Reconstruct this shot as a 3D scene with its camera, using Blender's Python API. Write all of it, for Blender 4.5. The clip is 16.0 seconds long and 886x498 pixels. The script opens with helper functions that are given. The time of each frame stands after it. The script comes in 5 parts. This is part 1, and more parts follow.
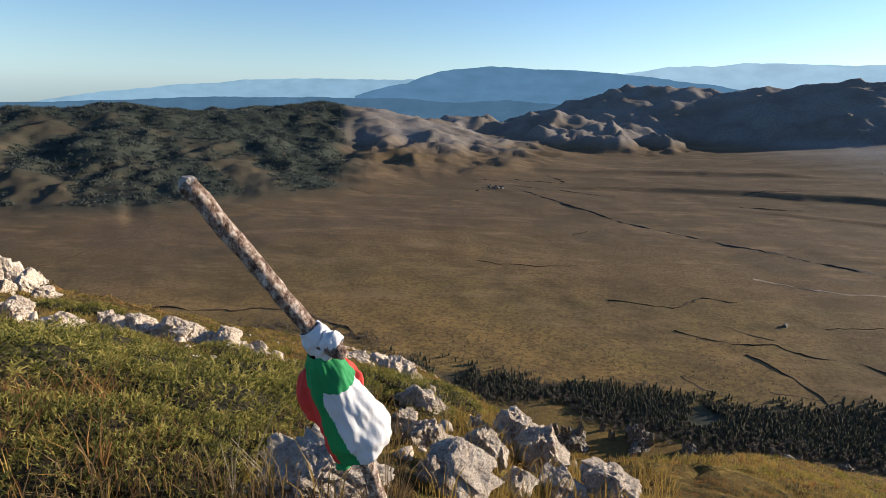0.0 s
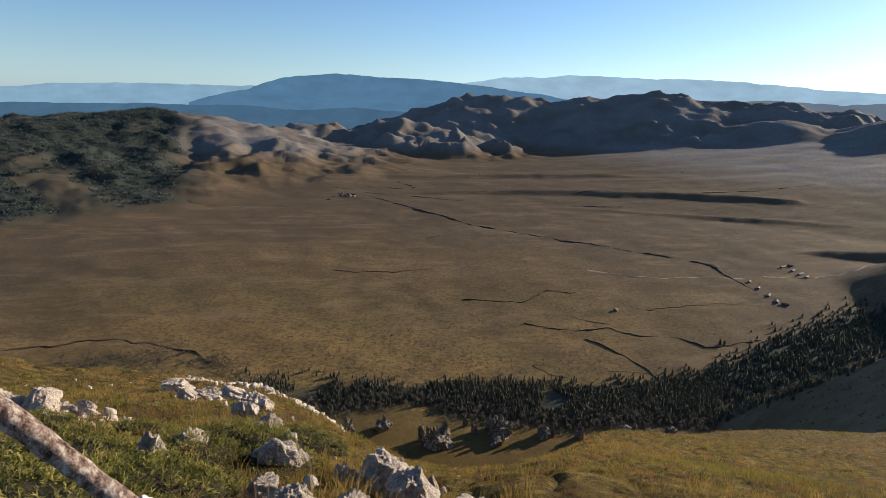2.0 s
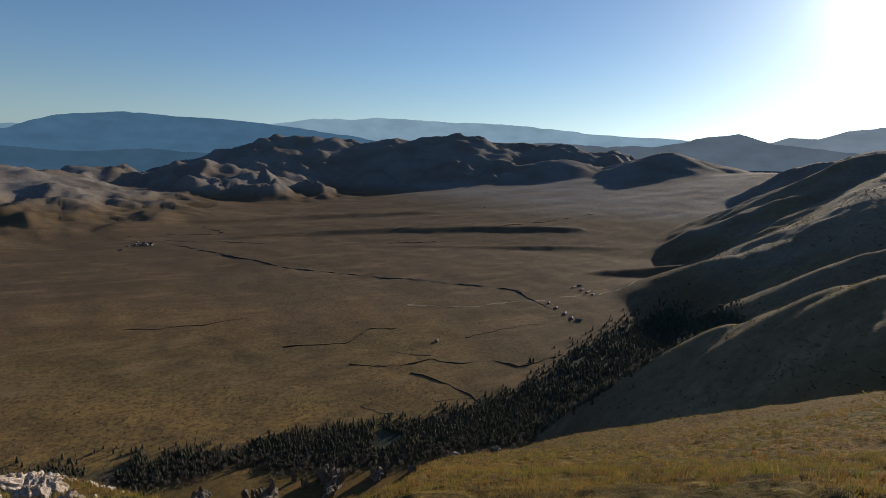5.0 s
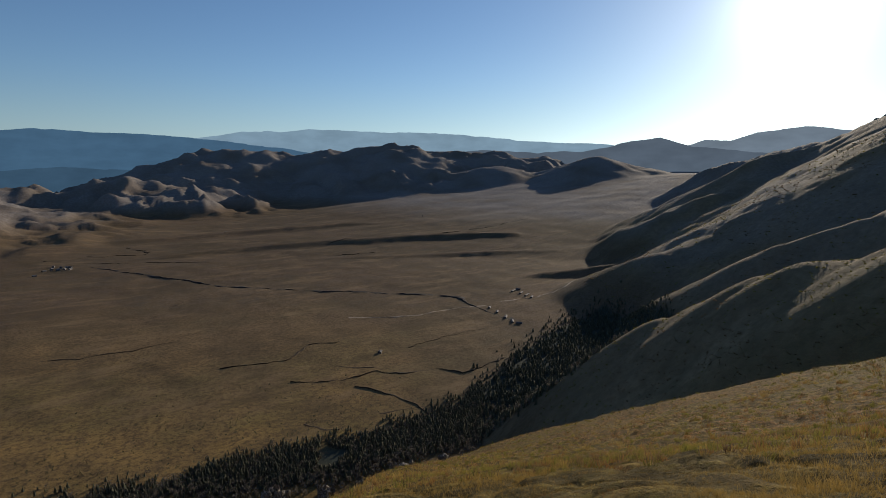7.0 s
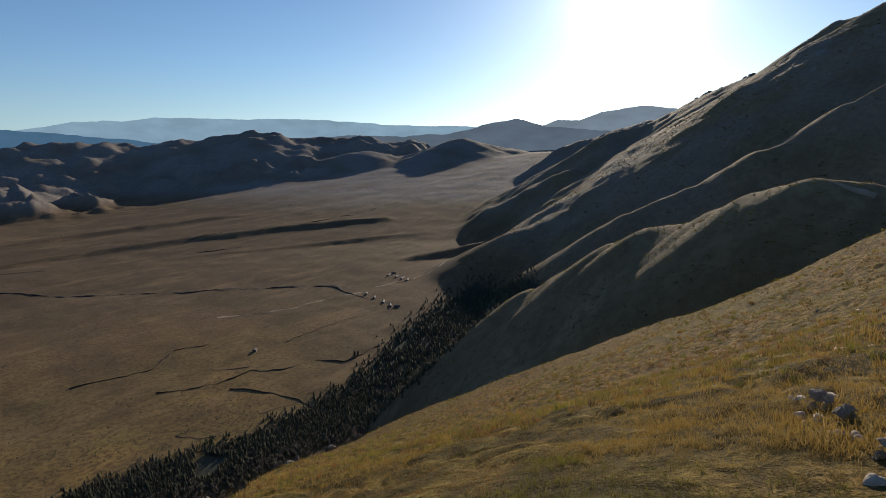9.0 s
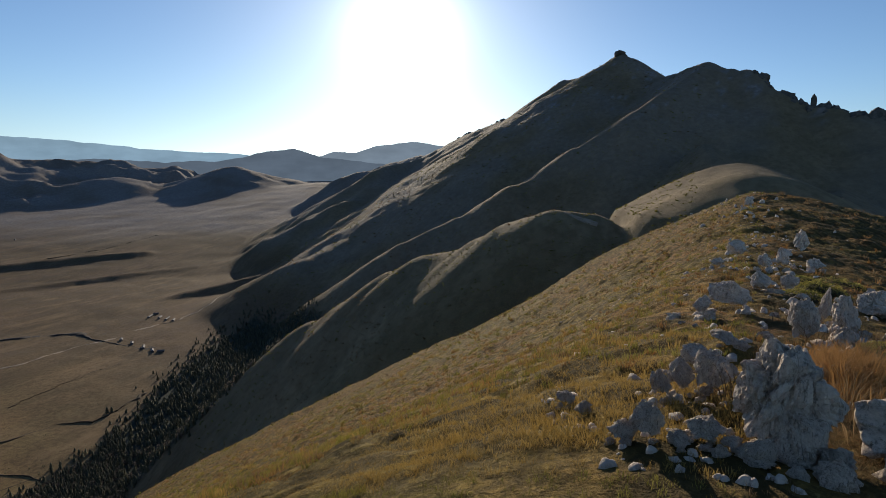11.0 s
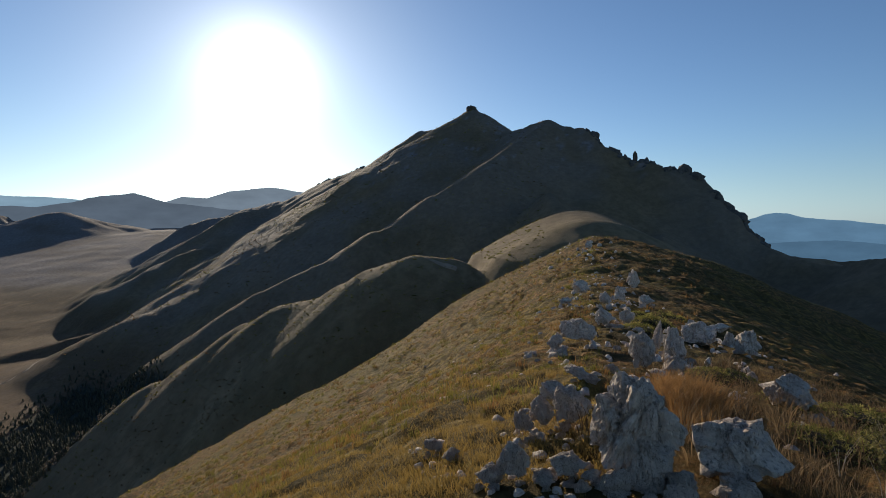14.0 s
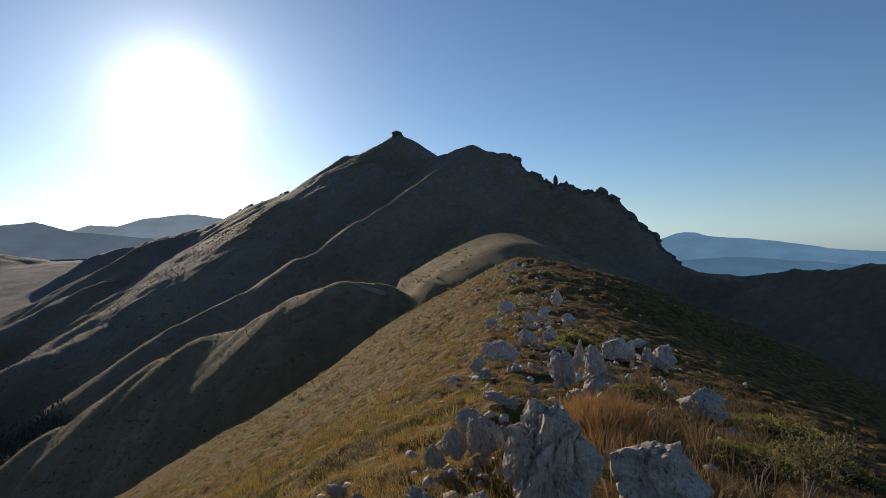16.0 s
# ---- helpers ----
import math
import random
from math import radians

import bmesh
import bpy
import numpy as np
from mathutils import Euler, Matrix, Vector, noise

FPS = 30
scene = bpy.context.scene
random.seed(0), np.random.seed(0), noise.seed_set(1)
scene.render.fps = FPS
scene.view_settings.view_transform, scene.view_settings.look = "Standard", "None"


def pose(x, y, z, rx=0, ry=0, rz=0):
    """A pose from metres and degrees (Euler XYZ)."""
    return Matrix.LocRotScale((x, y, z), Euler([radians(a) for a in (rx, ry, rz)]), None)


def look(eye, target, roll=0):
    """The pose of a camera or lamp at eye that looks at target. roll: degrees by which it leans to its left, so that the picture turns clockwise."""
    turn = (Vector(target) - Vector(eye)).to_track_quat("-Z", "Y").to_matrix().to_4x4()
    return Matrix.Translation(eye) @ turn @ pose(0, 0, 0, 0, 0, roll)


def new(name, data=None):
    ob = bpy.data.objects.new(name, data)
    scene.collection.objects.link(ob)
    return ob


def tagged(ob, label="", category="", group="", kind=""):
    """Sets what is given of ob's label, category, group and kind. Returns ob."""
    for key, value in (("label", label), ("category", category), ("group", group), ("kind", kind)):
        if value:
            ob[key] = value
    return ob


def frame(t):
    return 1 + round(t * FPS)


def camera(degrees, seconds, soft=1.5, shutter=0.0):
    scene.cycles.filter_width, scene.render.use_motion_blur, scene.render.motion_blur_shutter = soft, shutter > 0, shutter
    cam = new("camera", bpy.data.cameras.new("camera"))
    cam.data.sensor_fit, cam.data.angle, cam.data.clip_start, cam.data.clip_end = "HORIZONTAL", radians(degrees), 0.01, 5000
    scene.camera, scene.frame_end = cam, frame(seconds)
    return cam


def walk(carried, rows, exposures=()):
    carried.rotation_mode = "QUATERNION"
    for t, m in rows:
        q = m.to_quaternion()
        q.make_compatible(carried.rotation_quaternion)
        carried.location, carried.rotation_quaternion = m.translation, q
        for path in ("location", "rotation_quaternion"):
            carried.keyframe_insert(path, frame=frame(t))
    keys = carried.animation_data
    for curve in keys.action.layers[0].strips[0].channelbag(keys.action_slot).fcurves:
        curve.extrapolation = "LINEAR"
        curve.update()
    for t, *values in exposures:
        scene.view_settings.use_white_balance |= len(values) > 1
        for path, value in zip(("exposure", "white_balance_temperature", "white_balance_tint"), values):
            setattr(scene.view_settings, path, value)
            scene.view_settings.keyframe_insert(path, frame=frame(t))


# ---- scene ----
# ---- camera ----
cam = camera(76.2, 16.0, 0.85)
# seconds, place in metres, then yaw to the left, pitch up and roll in degrees
ROWS = [
    (0.0, 0.0, 0.0, 1.6, 0.0, -15.55, 1.7),
    (0.5, -0.01, 0.173, 1.781, -4.88, -18.45, 1.09),
    (1.0, 0.02, 0.195, 1.826, -8.97, -16.56, 2.85),
    (1.5, 0.0, 0.2, 1.83, -11.56, -15.19, 2.2),
    (2.0, 0.01, 0.188, 1.829, -15.05, -14.35, 2.13),
    (2.5, 0.02, 0.175, 1.828, -19.45, -13.37, 2.09),
    (3.0, -0.03, 0.162, 1.809, -21.58, -12.22, 2.05),
    (3.5, -0.08, 0.15, 1.79, -23.2, -11.31, 1.93),
    (4.0, -0.11, 0.14, 1.77, -27.59, -10.89, 2.24),
    (4.5, -0.14, 0.13, 1.75, -31.01, -10.26, 2.27),
    (7.0, -0.12, 0.03, 1.63, -39.72, -8.64, 0.54),
    (7.5, -0.12, 0.028, 1.633, -41.92, -8.87, 0.08),
    (8.0, -0.12, 0.027, 1.637, -47.2, -9.86, 0.18),
    (8.5, -0.12, 0.025, 1.64, -50.5, -9.57, -1.17),
    (9.0, -0.107, 0.022, 1.637, -52.66, -10.25, -1.32),
    (9.5, -0.093, 0.019, 1.633, -54.91, -10.28, -0.76),
    (10.0, -0.08, 0.016, 1.63, -62.68, -9.86, -0.16),
    (12.5, 0.01, -0.008, 1.6, -81.87, -3.72, 0.03),
    (13.0, 0.023, 0.001, 1.608, -83.53, -3.43, 0.03),
    (13.5, 0.036, 0.011, 1.615, -87.14, -3.27, 0.13),
    (14.0, 0.05, 0.02, 1.608, -88.87, -2.65, 0.18),
    (14.5, 0.064, 0.03, 1.6, -91.89, -1.69, -0.7),
    (15.0, 0.118, -0.007, 1.606, -92.82, -1.68, -1.5),
    (15.5, 0.269, -0.126, 1.605, -93.6, -1.64, -1.69),
    (16.0, 0.417, -0.186, 1.564, -96.14, -0.26, -0.94),
]
walk(cam, [(t, pose(x, y, z, 90 + pitch, 0, yaw) @ pose(0, 0, 0, 0, 0, roll)) for t, x, y, z, yaw, pitch, roll in ROWS],
     [(0.0, 0.82), (0.5, 1.05), (1.2, 0.74), (2.0, 0.62), (3.5, 0.28), (4.5, 0.02), (7.5, -0.1), (9.5, 0.15), (12.5, 0.08), (16.0, 0.02)])

# ---- light: a low autumn sun and a clear sky ----
SUN_AZ, SUN_EL = -71.0, 13.6          # degrees to the left of +y, degrees over the horizon
sun_way = Vector((-math.sin(radians(SUN_AZ)) * math.cos(radians(SUN_EL)), math.cos(radians(SUN_AZ)) * math.cos(radians(SUN_EL)), math.sin(radians(SUN_EL))))
world = bpy.data.worlds.new("sky")
scene.world = world
world.use_nodes = True
wn, wl = world.node_tree.nodes, world.node_tree.links
wn.clear()
w_out = wn.new("ShaderNodeOutputWorld")
w_bg = wn.new("ShaderNodeBackground")
w_sky = wn.new("ShaderNodeTexSky")
w_sky.sky_type = "NISHITA"
w_sky.sun_disc = False
w_sky.sun_elevation = radians(SUN_EL)
w_sky.sun_rotation = radians(-SUN_AZ)
w_sky.altitude = 1500
w_sky.air_density = 1.0
w_sky.dust_density = 0.7
w_sky.ozone_density = 1.5
w_bg.inputs["Strength"].default_value = 0.086
w_tint = wn.new("ShaderNodeMix")
w_tint.data_type, w_tint.blend_type = "RGBA", "MULTIPLY"
w_tint.inputs[0].default_value = 1.0
w_tint.inputs[7].default_value = (0.80, 0.98, 1.20, 1)
wl.new(w_sky.outputs[0], w_tint.inputs[6])
# a pale haze low over the horizon, as bright as the sky behind it
w_co = wn.new("ShaderNodeTexCoord")
w_xyz = wn.new("ShaderNodeSeparateXYZ")
wl.new(w_co.outputs["Generated"], w_xyz.inputs[0])
w_low = wn.new("ShaderNodeMapRange")
w_low.interpolation_type = "SMOOTHSTEP"
for key, value in (("From Min", -0.02), ("From Max", 0.15), ("To Min", 0.58), ("To Max", 0.0)):
    w_low.inputs[key].default_value = value
wl.new(w_xyz.outputs["Z"], w_low.inputs["Value"])
w_bw = wn.new("ShaderNodeRGBToBW")
wl.new(w_sky.outputs[0], w_bw.inputs[0])
w_pale = wn.new("ShaderNodeMix")
w_pale.data_type, w_pale.blend_type = "RGBA", "MULTIPLY"
w_pale.inputs[0].default_value = 1.0
wl.new(w_bw.outputs[0], w_pale.inputs[6])
w_pale.inputs[7].default_value = (0.68, 0.96, 1.20, 1)
w_haze = wn.new("ShaderNodeMix")
w_haze.data_type = "RGBA"
wl.new(w_low.outputs[0], w_haze.inputs[0])
wl.new(w_tint.outputs[2], w_haze.inputs[6])
wl.new(w_pale.outputs[2], w_haze.inputs[7])
# the white aureole round the low sun
w_dot = wn.new("ShaderNodeVectorMath")
w_dot.operation = "DOT_PRODUCT"
w_dot.inputs[1].default_value = sun_way
wl.new(w_co.outputs["Generated"], w_dot.inputs[0])
w_face = wn.new("ShaderNodeMath")
w_face.operation = "MAXIMUM"
wl.new(w_dot.outputs["Value"], w_face.inputs[0])
w_face.inputs[1].default_value = 0.0
glows = []
for power, strength in ((330, 11.0), (60, 2.0)):
    w_pow, w_mul = wn.new("ShaderNodeMath"), wn.new("ShaderNodeMath")
    w_pow.operation, w_mul.operation = "POWER", "MULTIPLY"
    w_pow.inputs[1].default_value, w_mul.inputs[1].default_value = power, strength
    wl.new(w_face.outputs[0], w_pow.inputs[0])
    wl.new(w_pow.outputs[0], w_mul.inputs[0])
    glows.append(w_mul)
w_glow = wn.new("ShaderNodeMath")
w_glow.operation = "ADD"
wl.new(glows[0].outputs[0], w_glow.inputs[0])
wl.new(glows[1].outputs[0], w_glow.inputs[1])
w_sum = wn.new("ShaderNodeMix")
w_sum.data_type, w_sum.blend_type = "RGBA", "ADD"
w_sum.inputs[0].default_value = 1.0
wl.new(w_haze.outputs[2], w_sum.inputs[6])
wl.new(w_glow.outputs[0], w_sum.inputs[7])
wl.new(w_sum.outputs[2], w_bg.inputs["Color"])
wl.new(w_bg.outputs[0], w_out.inputs["Surface"])

sun = new("sun", bpy.data.lights.new("sun", "SUN"))
sun.data.energy, sun.data.angle, sun.data.color = 5.0, radians(0.53), (1.0, 0.86, 0.68)
sun.matrix_world = look((0, 0, 50), Vector((0, 0, 50)) - sun_way)

# ---- materials ----


def material(name, build, rough=0.9, bump=0.0, specular=0.2):
    """A node material: build(nodes, links, tools) gives the colour socket and the height socket or None."""
    m = bpy.data.materials.new(name)
    m.use_nodes = True
    n, l = m.node_tree.nodes, m.node_tree.links
    b = n["Principled BSDF"]
    b.inputs["Roughness"].default_value = rough
    b.inputs["Specular IOR Level"].default_value = specular
    col, height = build(n, l)
    l.new(col, b.inputs["Base Color"])
    if height is not None and bump > 0:
        bp = n.new("ShaderNodeBump")
        bp.inputs["Strength"].default_value = 1.0
        bp.inputs["Distance"].default_value = bump
        l.new(height, bp.inputs["Height"])
        l.new(bp.outputs[0], b.inputs["Normal"])
    return m


def n_coord(n, l, scale=(1, 1, 1), kind="Object"):
    c = n.new("ShaderNodeTexCoord")
    mp = n.new("ShaderNodeMapping")
    mp.inputs["Scale"].default_value = scale
    l.new(c.outputs[kind], mp.inputs["Vector"])
    return mp.outputs[0]


def n_noise(n, l, vec, scale, detail=4.0, rough=0.55):
    t = n.new("ShaderNodeTexNoise")
    t.inputs["Scale"].default_value = scale
    t.inputs["Detail"].default_value = detail
    t.inputs["Roughness"].default_value = rough
    l.new(vec, t.inputs["Vector"])
    return t.outputs["Fac"]


def n_ramp(n, l, fac, stops):
    r = n.new("ShaderNodeValToRGB")
    e = r.color_ramp.elements
    while len(e) < len(stops):
        e.new(0.5)
    for el, (p, c) in zip(e, stops):
        el.position, el.color = p, (*c, 1)
    l.new(fac, r.inputs[0])
    return r.outputs[0]


def n_mix(n, l, fac, a, b, mode="MIX"):
    m = n.new("ShaderNodeMix")
    m.data_type, m.blend_type = "RGBA", mode
    for sock, v in ((m.inputs[0], fac), (m.inputs[6], a), (m.inputs[7], b)):
        if isinstance(v, (int, float)):
            sock.default_value = v
        elif isinstance(v, tuple):
            sock.default_value = (*v, 1)
        else:
            l.new(v, sock)
    return m.outputs[2]


def n_math(n, l, op, a, b=0.0, clamp=False):
    m = n.new("ShaderNodeMath")
    m.operation, m.use_clamp = op, clamp
    for sock, v in zip(m.inputs, (a, b)):
        if isinstance(v, (int, float)):
            sock.default_value = v
        else:
            l.new(v, sock)
    return m.outputs[0]


def n_attr(n, name):
    a = n.new("ShaderNodeAttribute")
    a.attribute_name = name
    return a


def ground_look(n, l):
    c = n_coord(n, l)
    flat = n_coord(n, l, (1, 1, 0.3))
    mask = n_attr(n, "cover")
    sep = n.new("ShaderNodeSeparateColor")
    l.new(mask.outputs["Color"], sep.inputs[0])
    # dry moor grass of the basin
    big = n_noise(n, l, n_coord(n, l, (0.55, 1, 0.3)), 0.005, 6, 0.62)
    mid = n_noise(n, l, flat, 0.03, 6, 0.65)
    dry = n_ramp(n, l, big, [(0.3, (0.095, 0.073, 0.057)), (0.45, (0.15, 0.107, 0.078)), (0.55, (0.105, 0.085, 0.064)), (0.62, (0.14, 0.105, 0.074)), (0.75, (0.21, 0.148, 0.10))])
    lush = n_ramp(n, l, big, [(0.3, (0.215, 0.14, 0.05)), (0.45, (0.33, 0.21, 0.075)), (0.55, (0.24, 0.175, 0.06)), (0.62, (0.28, 0.195, 0.066)), (0.75, (0.40, 0.265, 0.098))])
    dry = n_mix(n, l, n_attr(n, "lush").outputs["Fac"], dry, lush)
    dry = n_mix(n, l, n_ramp(n, l, mid, [(0.35, (0, 0, 0)), (0.7, (0.75, 0.75, 0.75))]), dry, (0.17, 0.115, 0.06))
    speck = n_noise(n, l, flat, 0.22, 7, 0.75)
    dry = n_mix(n, l, n_ramp(n, l, speck, [(0.46, (0, 0, 0)), (0.60, (0.85, 0.85, 0.85))]), dry, (0.10, 0.068, 0.036))
    tuft = n_noise(n, l, flat, 0.75, 4, 0.7)
    dry = n_mix(n, l, n_ramp(n, l, tuft, [(0.5, (0, 0, 0)), (0.62, (0.6, 0.6, 0.6))]), dry, (0.09, 0.065, 0.033))
    patch = n_noise(n, l, n_coord(n, l, (0.6, 1, 0.3)), 0.009, 8, 0.72)
    dry = n_mix(n, l, n_ramp(n, l, patch, [(0.5, (0, 0, 0)), (0.62, (0.55, 0.55, 0.55))]), dry, (0.095, 0.07, 0.04))
    streak = n_noise(n, l, n_coord(n, l, (0.35, 1, 0.3)), 0.02, 7, 0.7)
    dry = n_mix(n, l, n_ramp(n, l, streak, [(0.52, (0, 0, 0)), (0.7, (0.5, 0.5, 0.5))]), dry, (0.30, 0.20, 0.11))
    # greener and golden grass of the slopes near by
    nearby = n_ramp(n, l, n_noise(n, l, c, 0.07, 7, 0.68), [(0.28, (0.095, 0.075, 0.024)), (0.40, (0.17, 0.135, 0.032)), (0.49, (0.29, 0.185, 0.05)), (0.57, (0.275, 0.13, 0.05)), (0.66, (0.32, 0.195, 0.052)), (0.76, (0.145, 0.112, 0.03))])
    # dark heath mottling that also stands for the small shadows of tussocks
    clump = n_noise(n, l, c, 0.75, 5, 0.62)
    nearby = n_mix(n, l, n_ramp(n, l, clump, [(0.50, (0, 0, 0)), (0.60, (0.75, 0.75, 0.75))]), nearby, (0.072, 0.055, 0.02))
    fine = n_noise(n, l, c, 2.2, 6, 0.7)
    nearby = n_mix(n, l, n_ramp(n, l, fine, [(0.35, (0, 0, 0)), (0.7, (0.6, 0.6, 0.6))]), nearby, (0.12, 0.08, 0.03))
    grain = n_noise(n, l, c, 11.0, 5, 0.75)
    nearby = n_mix(n, l, n_ramp(n, l, grain, [(0.44, (0.75, 0.75, 0.75)), (0.56, (0, 0, 0))]), nearby, (0.085, 0.062, 0.025))
    nearby = n_mix(n, l, n_ramp(n, l, n_noise(n, l, c, 17.0, 4, 0.7), [(0.56, (0, 0, 0)), (0.66, (0.5, 0.5, 0.5))]), nearby, (0.38, 0.27, 0.09))
    # tussocks about half a metre across: pale tops, shade painted into the gaps
    tus = n.new("ShaderNodeTexVoronoi")
    tus.feature = "SMOOTH_F1"
    tus.inputs["Scale"].default_value = 2.1
    warp = n.new("ShaderNodeVectorMath")
    warp.operation = "ADD"
    wob = n.new("ShaderNodeTexNoise")
    wob.inputs["Scale"].default_value = 1.3
    l.new(c, wob.inputs["Vector"])
    l.new(c, warp.inputs[0])
    l.new(wob.outputs["Color"], warp.inputs[1])
    l.new(warp.outputs[0], tus.inputs["Vector"])
    top = n_math(n, l, "SUBTRACT", 1.0, tus.outputs["Distance"])
    nearby = n_mix(n, l, n_ramp(n, l, top, [(0.45, (0.85, 0.85, 0.85)), (0.72, (0, 0, 0))]), nearby, (0.06, 0.045, 0.018))
    # paler turf on the mountain slopes: the lift of haze put into its colour
    high = n_ramp(n, l, n_noise(n, l, c, 0.018, 7, 0.66), [(0.3, (0.16, 0.128, 0.075)), (0.5, (0.235, 0.18, 0.105)), (0.7, (0.30, 0.225, 0.135))])
    high = n_mix(n, l, n_ramp(n, l, n_noise(n, l, c, 0.11, 6, 0.7), [(0.42, (0, 0, 0)), (0.62, (0.7, 0.7, 0.7))]), high, (0.13, 0.105, 0.06))
    nearby = n_mix(n, l, n_attr(n, "high").outputs["Fac"], nearby, high)
    col = n_mix(n, l, sep.outputs[0], dry, nearby)
    # dark scrub and woods; below the valley trees their shade is in this colour too
    wood = n_ramp(n, l, n_noise(n, l, c, 0.02, 6, 0.65), [(0.3, (0.03, 0.037, 0.031)), (0.6, (0.052, 0.06, 0.048)), (0.8, (0.10, 0.098, 0.075))])
    col = n_mix(n, l, sep.outputs[1], col, wood)
    # bare stone; its grey also lifts distant slopes in place of haze
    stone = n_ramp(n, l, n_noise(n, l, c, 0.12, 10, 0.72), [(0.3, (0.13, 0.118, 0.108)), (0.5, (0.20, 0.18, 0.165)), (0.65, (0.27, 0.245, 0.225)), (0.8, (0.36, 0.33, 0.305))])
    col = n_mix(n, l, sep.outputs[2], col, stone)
    h = n_math(n, l, "ADD", n_math(n, l, "MULTIPLY", fine, 0.34), n_math(n, l, "MULTIPLY", n_noise(n, l, c, 0.35, 5, 0.6), 0.55))
    h = n_math(n, l, "ADD", h, n_math(n, l, "MULTIPLY", n_math(n, l, "MULTIPLY", grain, sep.outputs[0]), 0.14))
    h = n_math(n, l, "ADD", h, n_math(n, l, "MULTIPLY", n_math(n, l, "MULTIPLY", top, sep.outputs[0]), 0.42))
    return col, h


def leaf_material(name, build, rough=0.8, through_light=0.4):
    """Leaves and blades: part of the light shines through them."""
    m = bpy.data.materials.new(name)
    m.use_nodes = True
    n, l = m.node_tree.nodes, m.node_tree.links
    b = n["Principled BSDF"]
    b.inputs["Roughness"].default_value = rough
    b.inputs["Specular IOR Level"].default_value = 0.15
    col, _ = build(n, l)
    l.new(col, b.inputs["Base Color"])
    t = n.new("ShaderNodeBsdfTranslucent")
    l.new(col, t.inputs["Color"])
    mix = n.new("ShaderNodeMixShader")
    mix.inputs[0].default_value = through_light
    l.new(b.outputs[0], mix.inputs[1])
    l.new(t.outputs[0], mix.inputs[2])
    l.new(mix.outputs[0], n["Material Output"].inputs["Surface"])
    return m


M_GROUND = material("ground", ground_look, 0.95, 0.5, 0.05)

# ---- the land ----


def hash2(ix, iy, seed):
    h = (ix.astype(np.int64) * 374761393 + iy.astype(np.int64) * 668265263 + seed * 144269504) & 0x7FFFFFFF
    h = ((h ^ (h >> 13)) * 1274126177) & 0x7FFFFFFF
    h = ((h ^ (h >> 16)) * 974634779) & 0x7FFFFFFF
    return ((h ^ (h >> 11)) & 0xFFFFF) / float(0xFFFFF)


def vnoise(x, y, seed=0):
    ix, iy = np.floor(x), np.floor(y)
    fx, fy = x - ix, y - iy
    ux, uy = fx * fx * fx * (fx * (fx * 6 - 15) + 10), fy * fy * fy * (fy * (fy * 6 - 15) + 10)
    a, b = hash2(ix, iy, seed), hash2(ix + 1, iy, seed)
    c, d = hash2(ix, iy + 1, seed), hash2(ix + 1, iy + 1, seed)
    return (a + (b - a) * ux) * (1 - uy) + (c + (d - c) * ux) * uy


def fbm(x, y, size, octaves=4, seed=0, gain=0.5):
    """Smooth noise from -1 to 1 whose largest forms are size metres across."""
    s, amp, tot = 0.0, 1.0, 0.0
    for k in range(octaves):
        q = 2.03 ** k / size
        ca, sa = math.cos(0.7 * k + 0.3), math.sin(0.7 * k + 0.3)
        s = s + amp * (2 * vnoise((x * ca - y * sa) * q + 17.3 * k, (x * sa + y * ca) * q - 9.1 * k, seed + k) - 1)
        tot += amp
        amp *= gain
    return s / tot * 1.4


def ridged(x, y, size, octaves=4, seed=0):
    s, amp, tot = 0.0, 1.0, 0.0
    for k in range(octaves):
        q = 2.03 ** k / size
        s = s + amp * (1 - np.abs(2 * vnoise(x * q + 5.2 * k, y * q + 3.3 * k, seed + k) - 1) * 1.6)
        tot += amp
        amp *= 0.5
    return s / tot


def smax(a, b, k):
    return 0.5 * (a + b + np.sqrt((a - b) ** 2 + k * k))


def at_polar(az, r):
    """Place on the plan from degrees to the left of +y and metres from the viewpoint."""
    return -math.sin(radians(az)) * r, math.cos(radians(az)) * r


def ridge(x, y, line, slope, soft):
    """Height of a mountain ridge: a crest line of (bearing, metres, height) whose flanks fall by slope."""
    pts = [(*at_polar(a, r), z) for a, r, z in line]
    out = np.full(x.shape, -1e4)
    for (x0, y0, z0), (x1, y1, z1) in zip(pts, pts[1:]):
        dx, dy = x1 - x0, y1 - y0
        u = np.clip(((x - x0) * dx + (y - y0) * dy) / (dx * dx + dy * dy), 0, 1)
        d = np.hypot(x - x0 - u * dx, y - y0 - u * dy)
        out = np.maximum(out, z0 + (z1 - z0) * u - slope * (np.sqrt(d * d + soft * soft) - soft))
    return out


PLAIN = -248.0
BACK_RIDGE = [(-104, 120, -8), (-103.5, 200, -18), (-103, 300, -14), (-102.5, 400, -2), (-103, 540, 0), (-101, 680, 4), (-99.5, 880, 50)]
DOME = [(-103.5, 360, 2), (-102, 415, 9), (-102.5, 470, 6)]
SUMMIT_RIDGE = [(-99, 1200, 208), (-95.1, 1400, 223), (-92.2, 1500, 288), (-91.7, 1500, 301), (-91.2, 1500, 296), (-90.6, 1515, 279), (-89.7, 1520, 268), (-86.6, 1600, 254), (-81.6, 1750, 182),
                (-77.3, 1900, 135), (-75.1, 2000, 96), (-69.7, 2300, 53), (-64.9, 2500, -4), (-62.5, 2400, -100)]
